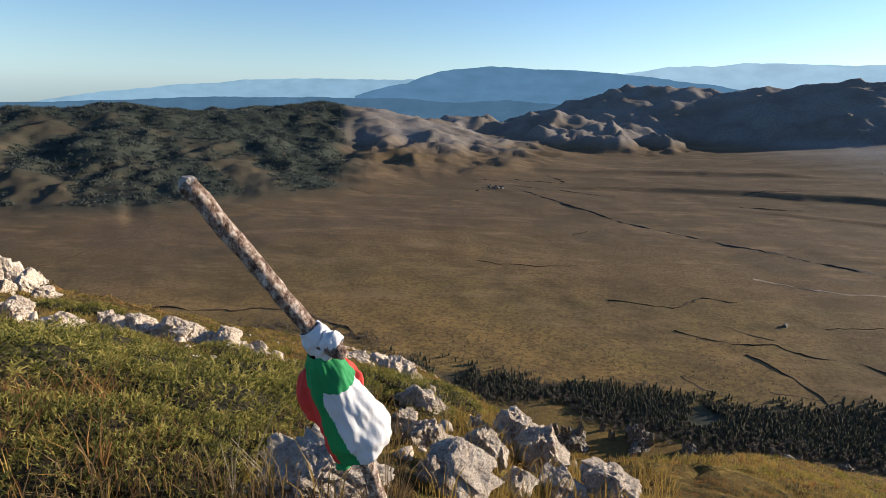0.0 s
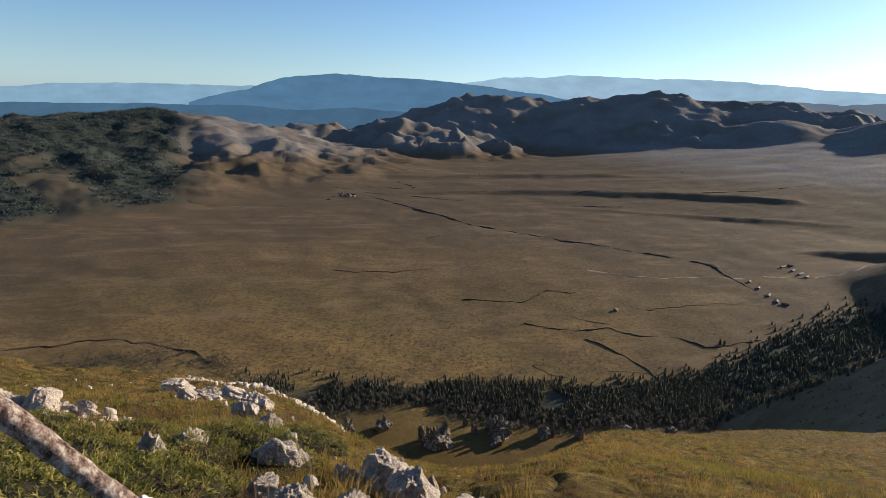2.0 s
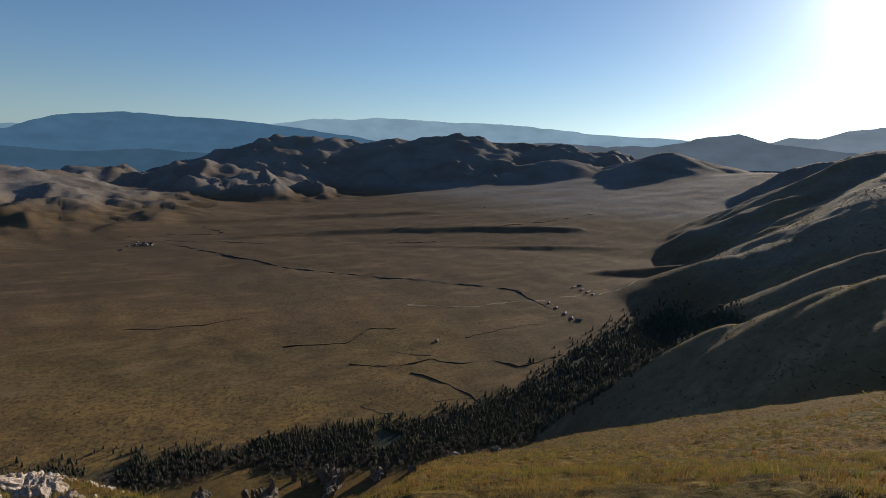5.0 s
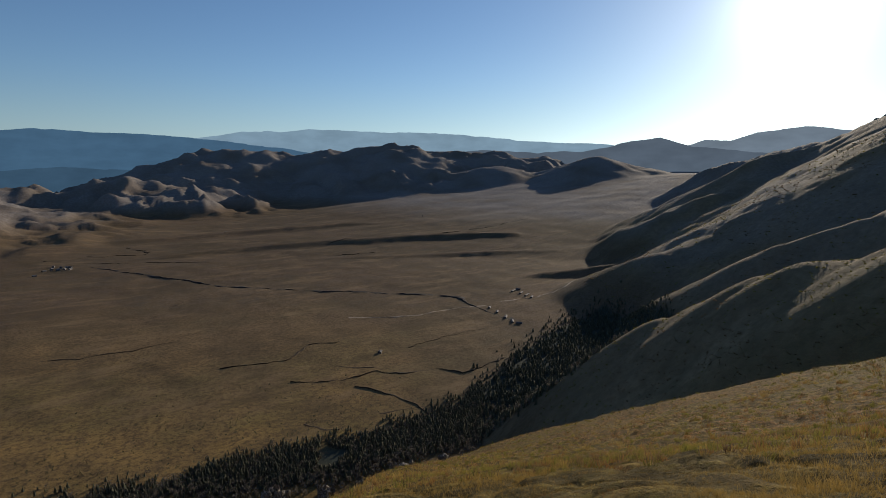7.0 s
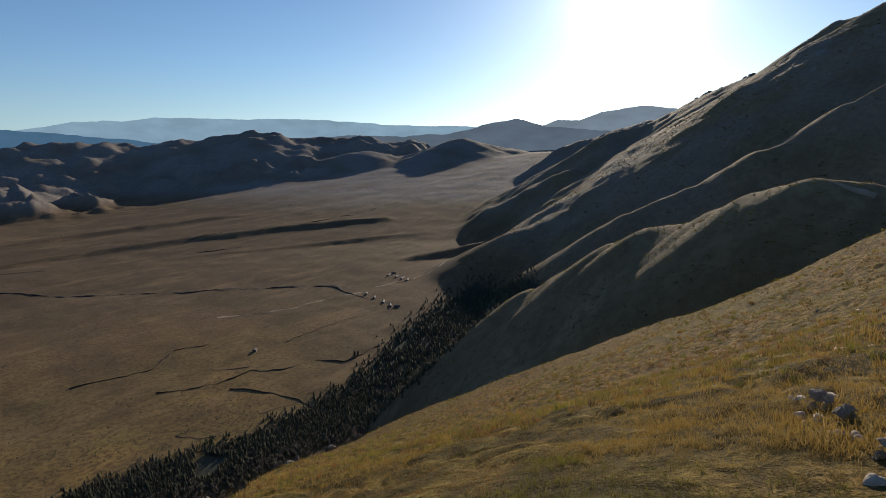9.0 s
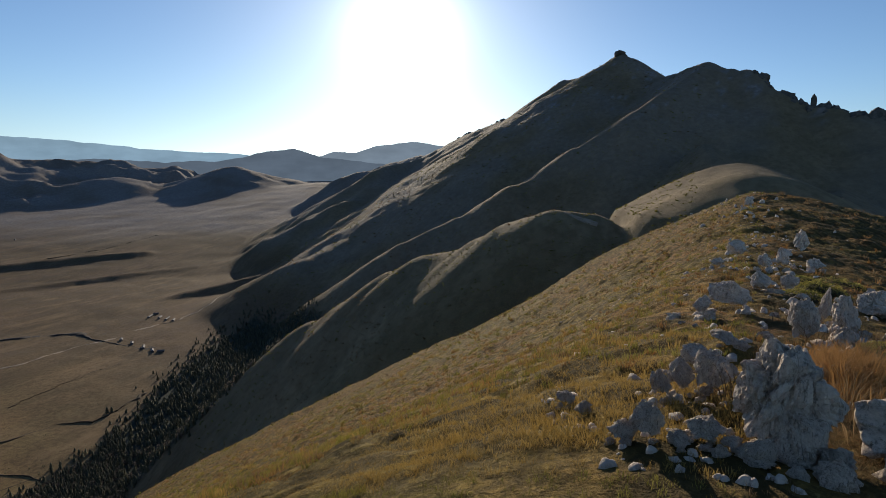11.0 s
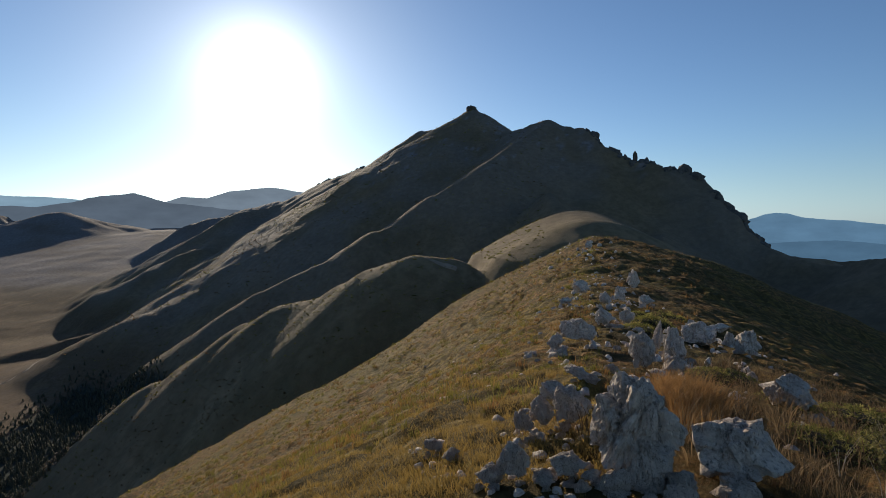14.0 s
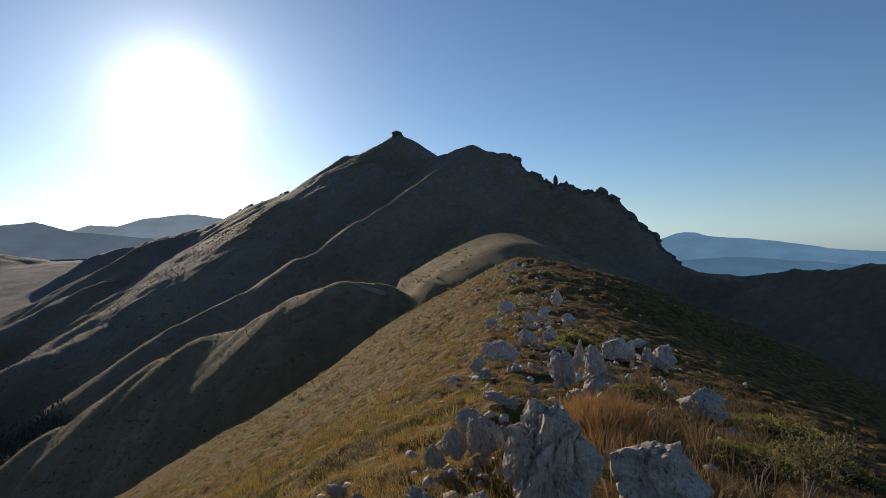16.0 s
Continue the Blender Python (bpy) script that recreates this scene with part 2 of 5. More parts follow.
SPUR_FAR = [(-98.9, 1160, 200), (-93.6, 1010, 110), (-88, 950, 45), (-85.2, 925, 8), (-82.3, 890, -13), (-76.7, 870, -64), (-71.2, 860, -100),
            (-67.5, 850, -146), (-65.9, 850, -162), (-62, 870, -205), (-58, 900, -250)]
SPUR_NEAR = [(-91, 352, -31), (-89.5, 348, -24), (-86.1, 352, -23), (-82.2, 367, -31), (-79.5, 382, -41), (-76.7, 397, -52), (-73.3, 420, -59), (-70.1, 440, -74),
             (-66.5, 455, -98), (-62, 475, -122), (-58.3, 492, -153), (-54.5, 525, -205), (-51, 565, -250)]
SPUR_RIB = [(-84.5, 350, -36), (-82.3, 345, -39), (-79, 350, -52), (-75, 365, -74), (-71, 375, -100)]
FLANK = [(-74, 2000, 80), (-69.5, 1900, 18), (-66, 1700, -73), (-62.5, 1650, -126), (-59.8, 1680, -178), (-57, 1750, -222)]
# low shoulder added to keep the sun off the wood below it
SHADE_SHOULDER = [(-65, 1150, -130), (-62, 1110, -160), (-59, 1070, -195), (-57, 1050, -220), (-55, 1020, -246)]
# the broken skyline west of the summit: bearing and height in degrees as seen from the viewpoint
CLIFF_SIDE = [99.3, 101.3, 102.6, 103.7, 104.5, 107.4, 108.4, 109.3, 110.3, 111, 111.9, 112.7, 113.8, 114.8, 115.5, 116.0, 116.6, 117.1, 117.8, 118.8, 120.4, 122, 123.9, 125.5, 128, 134]
CLIFF_TOP = [10.2, 9.6, 9.5, 8.6, 7.5, 5.9, 5.95, 5.7, 5.05, 5.0, 5.15, 4.6, 3.95, 2.75, 1.4, 1.1, 0.75, -0.6, -1.0, -1.95, -2.7, -3.05, -3.1, -2.75, -1.9, -1.7]
CLIFF_RIDGE = [(-99, 1200, 208), (-102.9, 1150, 186), (-104.4, 1130, 156), (-107, 1100, 122), (-112.4, 1050, 98), (-114.7, 1000, 62), (-116.2, 950, 14),
               (-117.6, 900, -28), (-120, 850, -46), (-124.5, 800, -42), (-127.7, 750, -24), (-135, 650, -19), (-150, 600, 0)]
BIG_HILL = [(-13, 3600, -94), (-15.1, 3800, -6), (-17, 3900, 62), (-22.4, 4000, 71), (-25, 4000, 57), (-29, 4000, 85), (-31.5, 4000, 78), (-35.1, 4000, 127),
            (-37.8, 4000, 78), (-41.9, 4100, 79), (-46.2, 4100, 72), (-50, 4200, 40), (-54, 4300, -20)]
LOW_HILLS = [(7.6, 3000, -131), (4, 3000, -141), (-1.2, 3000, -136), (-6.5, 3050, -112), (-10.8, 3100, -97), (-15.2, 3000, -115), (-20, 2900, -177)]
LEFT_HILLS = [(60, 2300, -90), (38.6, 2300, -99), (36, 2300, -83), (33.6, 2300, -95), (29.7, 2300, -75), (28, 2300, -99), (23.9, 2400, -91), (18.5, 2600, -85),
              (11.8, 2700, -65), (8.1, 2700, -112), (4.9, 2700, -131)]
DARK_HILLS = [(-40, 3600, -57), (-45.4, 3600, -12), (-48.7, 3600, -50), (-54.7, 3600, 52), (-59, 3600, -6)]
CREST_S = [-80, -30, -10, 0, 2, 6, 12, 25, 50, 85, 105, 118, 135, 200, 400]
CREST_Z = [-7, -1.3, -0.1, 0, -0.05, -0.5, -1.2, -2.6, -3.7, -2.4, -1.7, -3.2, -13, -68, -260]
# low banks and terraces across the basin
BANKS = [[(-7, 1590, -252), (-13, 1620, -243), (-20, 1680, -239), (-28, 1720, -230), (-36, 1760, -222), (-43, 1800, -214), (-47, 1810, -214)],
         [(-3, 1880, -252), (-10, 1930, -240), (-20, 2050, -234), (-30, 2150, -222), (-36, 2170, -224)], [(16, 2200, -252), (10, 2180, -238), (4, 2160, -236), (-2, 2180, -252)],
         [(-20, 1440, -252), (-28, 1480, -244), (-36, 1500, -242), (-46, 1560, -236), (-52, 1600, -236)], [(6, 2330, -252), (0, 2340, -236), (-8, 2350, -234), (-18, 2450, -244)],
         [(12.8, 1176, -244), (11.9, 1176, -244)], [(-46, 1230, -252), (-50, 1265, -238), (-54, 1310, -232), (-57, 1340, -224)],
         [(-30, 2640, -230), (-38, 2600, -203), (-46, 2500, -190), (-50, 2450, -196)], [(-24, 1330, -250), (-31, 1345, -244.5), (-38, 1375, -250)]]


# the rim of the gully: degrees to the right, fall of its rim line in degrees, metres to the rim
GULLY_SIDE = [-24, -20, -15, -10.6, -4, 2, 5, 12, 17, 24, 28.4, 32.5, 35.4, 41, 51, 62]
GULLY_FALL = [23.5, 23.9, 24.2, 25.4, 27.5, 30.9, 33.0, 35.5, 36.0, 35.4, 33.8, 31.2, 30.0, 28.2, 25.5, 22.8]
GULLY_EDGE = [45, 42, 40, 38, 33, 28, 30, 60, 80, 80, 60, 60, 70, 90, 120, 120]


def near_ground(x, y):
    """The ridge that the viewer stands on: two grass slopes that meet in a gully."""
    cx, cy = at_polar(-104, 1)
    s, d = x * cx + y * cy, -x * cy + y * cx
    z = sum(np.interp(s + k * (2 + 0.5 * np.abs(d)), CREST_S, CREST_Z) for k in (-0.8, -0.4, 0, 0.4, 0.8)) / 5 + 0.06
    z = np.where(s > 90, np.interp(s, CREST_S, CREST_Z), z + (np.interp(s, CREST_S, CREST_Z) - z) * np.clip((s - 55) / 35, 0, 1))
    w = np.where(d > 0, 1.3 + 0.9 * np.exp(-((s / 10) ** 2)) + 0.02 * np.abs(s), 4.0 + 0.09 * np.abs(s))
    fall = np.where(d > 0, 0.62, 0.47)
    p1 = z - fall * (np.sqrt(d * d + w * w) - w)
    bx, by = at_polar(70, 1)
    s2, d2 = x * bx + y * by, x * by - y * bx
    p2 = np.interp(s2, [-50, 0, 200, 600], [-20, -0.2, -4, -60]) - np.where(d2 > 0, 0.563, 0.5) * (np.sqrt(d2 * d2 + 4.0) - 2.0)
    return smax(p1, p2, 0.4 + 0.10 * np.hypot(x, y))


def near_height(x, y, r):
    n = near_ground(x, y)
    az = np.degrees(np.arctan2(-x, y))
    gully = np.interp(r, [0, 6, 30, 60, 150, 300, 420], [0, 0.5, 4.2, 8, 11, 8, 0]) * np.exp(-(((az + 16) / 9) ** 2))
    n = n - gully
    # beyond the brow the ground drops away into the gully
    fall = np.tan(np.radians(np.interp(-az, GULLY_SIDE, GULLY_FALL)))
    edge = np.interp(-az, GULLY_SIDE, GULLY_EDGE)
    lid = 1.6 - r * fall - 0.05 * np.clip(r - edge, 0, None) + 0.15
    inside = np.clip((az + 62) / 8, 0, 1) * np.clip((24 - az) / 6, 0, 1) * np.clip((r - 4) / 8, 0, 1)
    n = n - inside * (np.sqrt(np.clip(n - lid, 0, None) ** 2 + 0.04) - 0.2)
    rough = 0.05 + 0.9 * np.clip(r / 60, 0, 1) + 2.0 * np.clip((r - 60) / 300, 0, 1)
    n = n + rough * fbm(x, y, 26, 5, 41) * np.clip(r / 6, 0, 1)
    # turf hummocks, rounded and divided by creases
    wx, wy = x + 0.2 * fbm(x, y, 0.9, 2, 47), y + 0.2 * fbm(x, y, 0.9, 2, 48)
    small = np.sqrt(np.abs(fbm(wx, wy, 0.62, 2, 45, 0.4))) * np.clip((48 - r) / 26, 0, 1)
    large = np.sqrt(np.abs(fbm(wx, wy, 1.25, 2, 46, 0.4))) * np.clip((r - 16) / 20, 0, 1) * np.clip((300 - r) / 200, 0, 1)
    patch = np.clip(0.8 + 0.75 * fbm(x, y, 11, 3, 49), 0.15, 1.35)
    n = n + (0.17 * small + 0.52 * large) * np.clip((r - 2.6) / 4, 0, 1) * patch
    return n + 0.06 * fbm(x, y, 1.8, 2, 43) * np.clip((r - 1.0) / 3, 0, 1) * np.clip(1.6 - r / 100, 0, 1)


def height(x, y):
    r = np.hypot(x, y)
    if r.max() < 90:
        return near_height(x, y, r)
    az = np.degrees(np.arctan2(-x, y))
    rise = np.clip(0.0027 * (-az - 19.5), 0, 0.115) * np.clip(r - 1500, 0, 1750) * (az > -110)
    base = PLAIN + rise + 3.0 * fbm(x, y, 420, 4, 11) * np.clip((r - 300) / 500, 0, 1) + 1.2 * fbm(x, y, 60, 3, 12)
    # long banks across the basin
    base = base + 7 * np.clip((r - 1500) / 600, 0, 1) * fbm(x * 0.25 + y * 0.1, y, 260, 3, 15)
    for line in BANKS:
        base = smax(base, ridge(x, y, line, 0.34, 2) + 1.5 * fbm(x, y, 90, 3, 17), 1.0)
    z = base
    wx, wy = x + 40 * fbm(x, y, 200, 2, 22), y + 40 * fbm(x, y, 200, 2, 23)
    gul = ridged(wx, wy, 300, 5, 21)
    fine_gul = ridged(wx, wy, 150, 4, 27)
    for line, slope, soft, rough in ((LEFT_HILLS, 0.16, 60, 55), (LOW_HILLS, 0.30, 60, 115), (BIG_HILL, 0.36, 70, 110), (DARK_HILLS, 0.35, 50, 20)):
        h = ridge(x, y, line, slope, soft)
        body = np.clip((h - base) / 60, 0, 1)
        top = np.clip((h - base) / 190, 0, 1)
        h = h + rough * ((0.5 * gul + 0.5 * fine_gul if line is BIG_HILL or line is DARK_HILLS else 0.25 * gul + 0.75 * fine_gul) - 0.55) * body * (1.12 - top) + 0.25 * rough * fbm(x, y, 120, 3, 25) * body
        z = smax(z, h, 10)
    for line, slope, soft, rough in ((FLANK, 0.55, 40, 14), (SHADE_SHOULDER, 0.5, 40, 6), (SUMMIT_RIDGE, 0.63, 6, 12), (SPUR_FAR, 0.72, 14, 7), (SPUR_NEAR, 0.95, 16, 4), (SPUR_RIB, 0.95, 8, 3),
                                     (CLIFF_RIDGE, 0.8, 4, 16), (BACK_RIDGE, 0.95, 10, 4), (DOME, 0.66, 34, 2.5)):
        h = ridge(x, y, line, slope, soft)
        if line is DOME:
            h = h - 2.5 * np.clip(-22 - h, 0, None)
        body = np.clip((h - base) / 40, 0, 1)
        h = h + rough * body * (fbm(x, y, 150, 5, 31) + 0.28 * ridged(wx, wy, 70, 3, 33))
        z = smax(z, h, 6)
    # the mountain breaks off along its western skyline
    top = np.interp(-az, CLIFF_SIDE, CLIFF_TOP) + 0.16 * fbm(az, az * 0, 1.4, 4, 37) * np.clip((-az - 102) / 3, 0, 1)
    lid = 1.6 + r * np.tan(np.radians(top))
    off = np.clip((r - 560) / 120, 0, 1) * np.clip((-az - 99.2) / 0.5, 0, 1)
    z = z - off * 0.5 * (z - lid + np.sqrt((z - lid) ** 2 + 9.0))
    n = near_height(x, y, r)
    k = 0.2 + 4 * np.clip((r - 100) / 200, 0, 1)
    return np.where(r < 90, n, smax(z, n, k))


def height_at(x, y):
    return float(height(np.array([float(x)]), np.array([float(y)]))[0])


# the wood along the foot of the slope: bearings to the right, with its near and far edge in metres
WOOD_SIDE = [-7, -4, 3, 9, 11, 13, 16, 22, 30, 37, 42, 47, 52, 56, 60, 64]
WOOD_NEAR = [482, 458, 441, 442, 449, 447, 436, 428, 432, 456, 474, 482, 474, 478, 500, 620]
WOOD_FAR = [482, 484, 474, 462, 452, 455, 466, 472, 488, 520, 560, 700, 870, 980, 880, 740]


def cover_of(x, y, z):
    """What grows where: near grass, woods and bare stone, each from 0 to 1; stone also pales distant slopes like haze.
    """
    r = np.hypot(x, y)
    az = np.degrees(np.arctan2(-x, y))
    grass = np.clip((470 - r) / 120, 0, 1)
    grass = np.maximum(grass, 0.65 * np.clip((z + 225) / 50, 0, 1) * (r < 2300) * (az < -40))
    left = (ridge(x, y, LEFT_HILLS, 0.16, 60) > z - 60) * np.clip((az - 7) / 4, 0, 1)
    woods = np.clip((z - PLAIN - 6) / 14, 0, 1) * left * np.clip(1.15 + 0.9 * fbm(x, y, 220, 5, 51), 0.55, 1)
    # ground of the valley wood, darkened to paint the shade under its trees
    foot = np.clip((r - np.interp(-az, WOOD_SIDE, WOOD_NEAR)) / 20, 0, 1) * np.clip((np.interp(-az, WOOD_SIDE, WOOD_FAR) - r) / 20, 0, 1)
    woods = np.maximum(woods, foot * (az < 6) * (z < -120))
    stone = np.clip((z - PLAIN - 25) / 40, 0, 1) * np.clip((r - np.where(az < 12, 1900, 2300)) / 250, 0, 1) * np.clip(0.85 + 0.4 * fbm(x, y, 140, 4, 53), 0, 1) * (1 - woods)
    crags = np.clip((fbm(x, y, 18, 4, 55) - 0.45) * 4, 0, 1) * np.clip((z - 60) / 60, 0, 1) * (r < 2300)
    # stone grey mixed over the mountain slopes to paint in the haze on them
    haze_lift = np.clip((r - 260) / 200, 0, 1) * (r < 2300) * np.clip((z + 215) / 60, 0, 1) * np.clip(0.32 + 0.5 * fbm(x, y, 110, 4, 57), 0, 0.5) * (az < -40) * np.clip((r - 350) / 900, 0.25, 1)
    stone = np.maximum(np.maximum(stone, crags), haze_lift)
    lush = np.clip((1050 - r + 120 * fbm(x, y, 200, 3, 59)) / 500, 0, 1) * np.clip((az + 50) / 20, 0, 1)
    # where the turf colour is paled to stand in for haze
    high = np.clip((r - 240) / 120, 0, 1) * (az < -40) * np.clip((z + 235) / 60, 0, 1)
    return np.stack([grass, woods, stone, np.ones_like(r)], -1), lush, high


def build_ground():
    rings = [0.35 * (4 / 0.35) ** (np.arange(50) / 50), 4 * 10 ** (np.arange(210) / 210), 40 * 15 ** (np.arange(220) / 220), 600 * (2300 / 600) ** (np.arange(135) / 135),
             np.arange(2300, 4600, 21.0), np.linspace(4600, 4960, 9)]
    seen = list(np.arange(-150, 62, 0.3))
    rest = list(np.arange(62, 210, 4.0))
    az = np.radians(np.array(seen + rest))
    rr = np.concatenate(rings)
    R, A = np.meshgrid(rr, az, indexing="ij")
    x, y = (-np.sin(A) * R).ravel(), (np.cos(A) * R).ravel()
    x, y = np.r_[x, 0.0], np.r_[y, 0.0]
    z = height(x, y)
    nr, na = len(rr), len(az)
    i, j = np.meshgrid(np.arange(nr - 1), np.arange(na), indexing="ij")
    j2 = (j + 1) % na
    quads = np.stack([i * na + j, i * na + j2, (i + 1) * na + j2, (i + 1) * na + j], -1).reshape(-1, 4)[:, ::-1]
    j = np.arange(na)
    tris = np.stack([np.full(na, nr * na), (j + 1) % na, j], -1)[:, ::-1]
    me = bpy.data.meshes.new("ground")
    me.vertices.add(len(x))
    me.vertices.foreach_set("co", np.stack([x, y, z], -1).ravel())
    loops = np.r_[quads.ravel(), tris.ravel()]
    me.loops.add(len(loops))
    me.loops.foreach_set("vertex_index", loops.astype(np.int32))
    sizes = np.r_[np.full(len(quads), 4), np.full(len(tris), 3)]
    me.polygons.add(len(sizes))
    me.polygons.foreach_set("loop_start", np.r_[0, np.cumsum(sizes)[:-1]].astype(np.int32))
    me.polygons.foreach_set("use_smooth", np.ones(len(sizes), bool))
    me.update(calc_edges=True)
    cover = me.color_attributes.new("cover", "FLOAT_COLOR", "POINT")
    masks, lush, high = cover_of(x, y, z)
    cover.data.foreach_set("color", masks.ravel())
    me.attributes.new("lush", "FLOAT", "POINT").data.foreach_set("value", lush.astype(np.float32))
    me.attributes.new("high", "FLOAT", "POINT").data.foreach_set("value", high.astype(np.float32))
    me.materials.append(M_GROUND)
    return tagged(new("ground", me), "dry autumn grassland with stony slopes round a wide basin", "ground", kind="structure")


ground = build_ground()

# ---- helpers for things ----


def obj(name, verts, faces, mat, parent=None, smooth=False, label=""):
    """One mesh object from arrays or lists; a child of parent where one is given."""
    me = bpy.data.meshes.new(name)
    me.from_pydata([tuple(v) for v in verts], [], [tuple(f) for f in faces])
    if smooth:
        me.polygons.foreach_set("use_smooth", np.ones(len(me.polygons), bool))
    if mat is not None:
        me.materials.append(mat)
    me.update()
    ob = new(name, me)
    if parent is not None:
        ob.parent = parent
    if label:
        ob["label"] = label
    return ob


def part(name, bm, mat, parent, label="", smooth=False):
    me = bpy.data.meshes.new(name)
    bm.to_mesh(me)
    bm.free()
    if smooth:
        me.polygons.foreach_set("use_smooth", np.ones(len(me.polygons), bool))
    me.materials.append(mat)
    ob = new(name, me)
    ob.parent = parent
    if label:
        ob["label"] = label
    return ob


def big_mesh(name, verts, tris, mat, shade=None, smooth=False):
    """A large triangle mesh from numpy arrays, with one value per vertex in the attribute 'tone'."""
    me = bpy.data.meshes.new(name)
    verts, tris = np.asarray(verts, np.float32), np.asarray(tris, np.int32)
    me.vertices.add(len(verts))
    me.vertices.foreach_set("co", verts.ravel())
    me.loops.add(tris.size)
    me.loops.foreach_set("vertex_index", tris.ravel())
    me.polygons.add(len(tris))
    me.polygons.foreach_set("loop_start", np.arange(0, tris.size, 3, dtype=np.int32))
    if smooth:
        me.polygons.foreach_set("use_smooth", np.ones(len(tris), bool))
    me.update(calc_edges=True)
    if shade is not None:
        at = me.attributes.new("tone", "FLOAT", "POINT")
        at.data.foreach_set("value", np.asarray(shade, np.float32))
    me.materials.append(mat)
    return new(name, me)


# ---- far mountain ranges behind the basin ----


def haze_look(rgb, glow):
    """Mountains many kilometres off; the blue haze before them is put into a glowing colour."""
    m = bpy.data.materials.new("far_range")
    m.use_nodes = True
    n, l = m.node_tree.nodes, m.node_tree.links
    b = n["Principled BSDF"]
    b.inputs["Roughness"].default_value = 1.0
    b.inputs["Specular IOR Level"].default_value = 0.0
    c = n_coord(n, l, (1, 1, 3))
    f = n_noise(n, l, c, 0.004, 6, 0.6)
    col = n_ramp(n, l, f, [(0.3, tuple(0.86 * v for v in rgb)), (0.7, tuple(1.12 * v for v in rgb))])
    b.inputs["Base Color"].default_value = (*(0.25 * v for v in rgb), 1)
    # emission carries the painted haze; the slopes give no light of their own
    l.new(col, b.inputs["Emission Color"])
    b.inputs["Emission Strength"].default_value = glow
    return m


def far_range(az, el, r, depth, mat, label, seed):
    """A range as a broad ridge: crest angles by bearing, its foot far below."""
    a = np.arange(az[0], az[-1], -0.12)
    e = np.interp(-a, [-v for v in az], el)
    e = e + 0.10 * fbm(a, a * 0, 3.0, 4, seed) + 0.035 * fbm(a, a * 0, 0.7, 3, seed + 9)
    verts, faces, m = [], [], len(a)
    for k, (dr, dz) in enumerate(((-depth, None), (-depth * 0.45, -0.42), (0, 0.0), (depth * 0.3, -0.5))):
        for q, ee in zip(a, e):
            zc = 1.6 + r * math.tan(radians(ee))
            z = -330.0 if dz is None else zc + dz * (zc + 300)
            x, y = at_polar(q, r + dr)
            verts.append((x, y, z))
    for k in range(3):
        for i in range(m - 1):
            faces.append((k * m + i, k * m + i + 1, (k + 1) * m + i + 1, (k + 1) * m + i))
    ob = obj("backdrop", verts, faces, mat, smooth=True)
    return tagged(ob, label, "mountain range", kind="structure")


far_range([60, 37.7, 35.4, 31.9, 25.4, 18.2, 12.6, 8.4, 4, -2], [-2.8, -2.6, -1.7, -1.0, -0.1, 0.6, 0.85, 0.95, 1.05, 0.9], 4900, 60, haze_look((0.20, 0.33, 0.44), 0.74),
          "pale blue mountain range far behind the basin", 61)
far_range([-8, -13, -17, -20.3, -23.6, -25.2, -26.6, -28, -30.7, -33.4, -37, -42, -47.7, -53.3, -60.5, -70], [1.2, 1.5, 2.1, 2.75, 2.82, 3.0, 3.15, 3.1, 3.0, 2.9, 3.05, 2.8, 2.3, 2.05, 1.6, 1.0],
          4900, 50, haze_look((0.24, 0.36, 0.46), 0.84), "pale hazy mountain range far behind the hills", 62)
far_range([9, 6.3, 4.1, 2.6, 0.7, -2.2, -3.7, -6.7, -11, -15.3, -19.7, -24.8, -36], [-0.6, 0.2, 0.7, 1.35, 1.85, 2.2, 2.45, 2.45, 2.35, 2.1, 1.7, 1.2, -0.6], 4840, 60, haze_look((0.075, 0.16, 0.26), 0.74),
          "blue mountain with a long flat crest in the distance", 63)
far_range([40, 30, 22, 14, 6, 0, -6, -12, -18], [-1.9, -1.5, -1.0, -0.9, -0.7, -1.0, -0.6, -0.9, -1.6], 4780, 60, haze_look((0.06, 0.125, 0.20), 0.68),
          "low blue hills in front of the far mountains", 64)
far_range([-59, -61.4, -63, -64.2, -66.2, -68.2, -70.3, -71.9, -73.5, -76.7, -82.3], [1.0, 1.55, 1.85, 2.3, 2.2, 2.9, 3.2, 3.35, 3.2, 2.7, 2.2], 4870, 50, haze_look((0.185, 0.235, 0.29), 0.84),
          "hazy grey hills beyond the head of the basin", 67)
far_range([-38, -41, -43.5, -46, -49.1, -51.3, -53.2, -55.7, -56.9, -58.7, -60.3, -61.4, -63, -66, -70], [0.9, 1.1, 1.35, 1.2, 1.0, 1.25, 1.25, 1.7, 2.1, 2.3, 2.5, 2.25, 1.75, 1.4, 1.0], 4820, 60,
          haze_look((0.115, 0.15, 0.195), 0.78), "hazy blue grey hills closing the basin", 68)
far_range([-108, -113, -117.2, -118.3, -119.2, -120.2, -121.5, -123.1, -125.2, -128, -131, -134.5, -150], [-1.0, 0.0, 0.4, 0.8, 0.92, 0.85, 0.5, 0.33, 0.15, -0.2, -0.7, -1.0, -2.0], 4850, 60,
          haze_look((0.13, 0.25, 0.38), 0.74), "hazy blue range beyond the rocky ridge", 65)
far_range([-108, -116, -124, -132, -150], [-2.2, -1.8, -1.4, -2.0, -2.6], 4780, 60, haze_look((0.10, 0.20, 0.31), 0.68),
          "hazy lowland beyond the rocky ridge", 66)


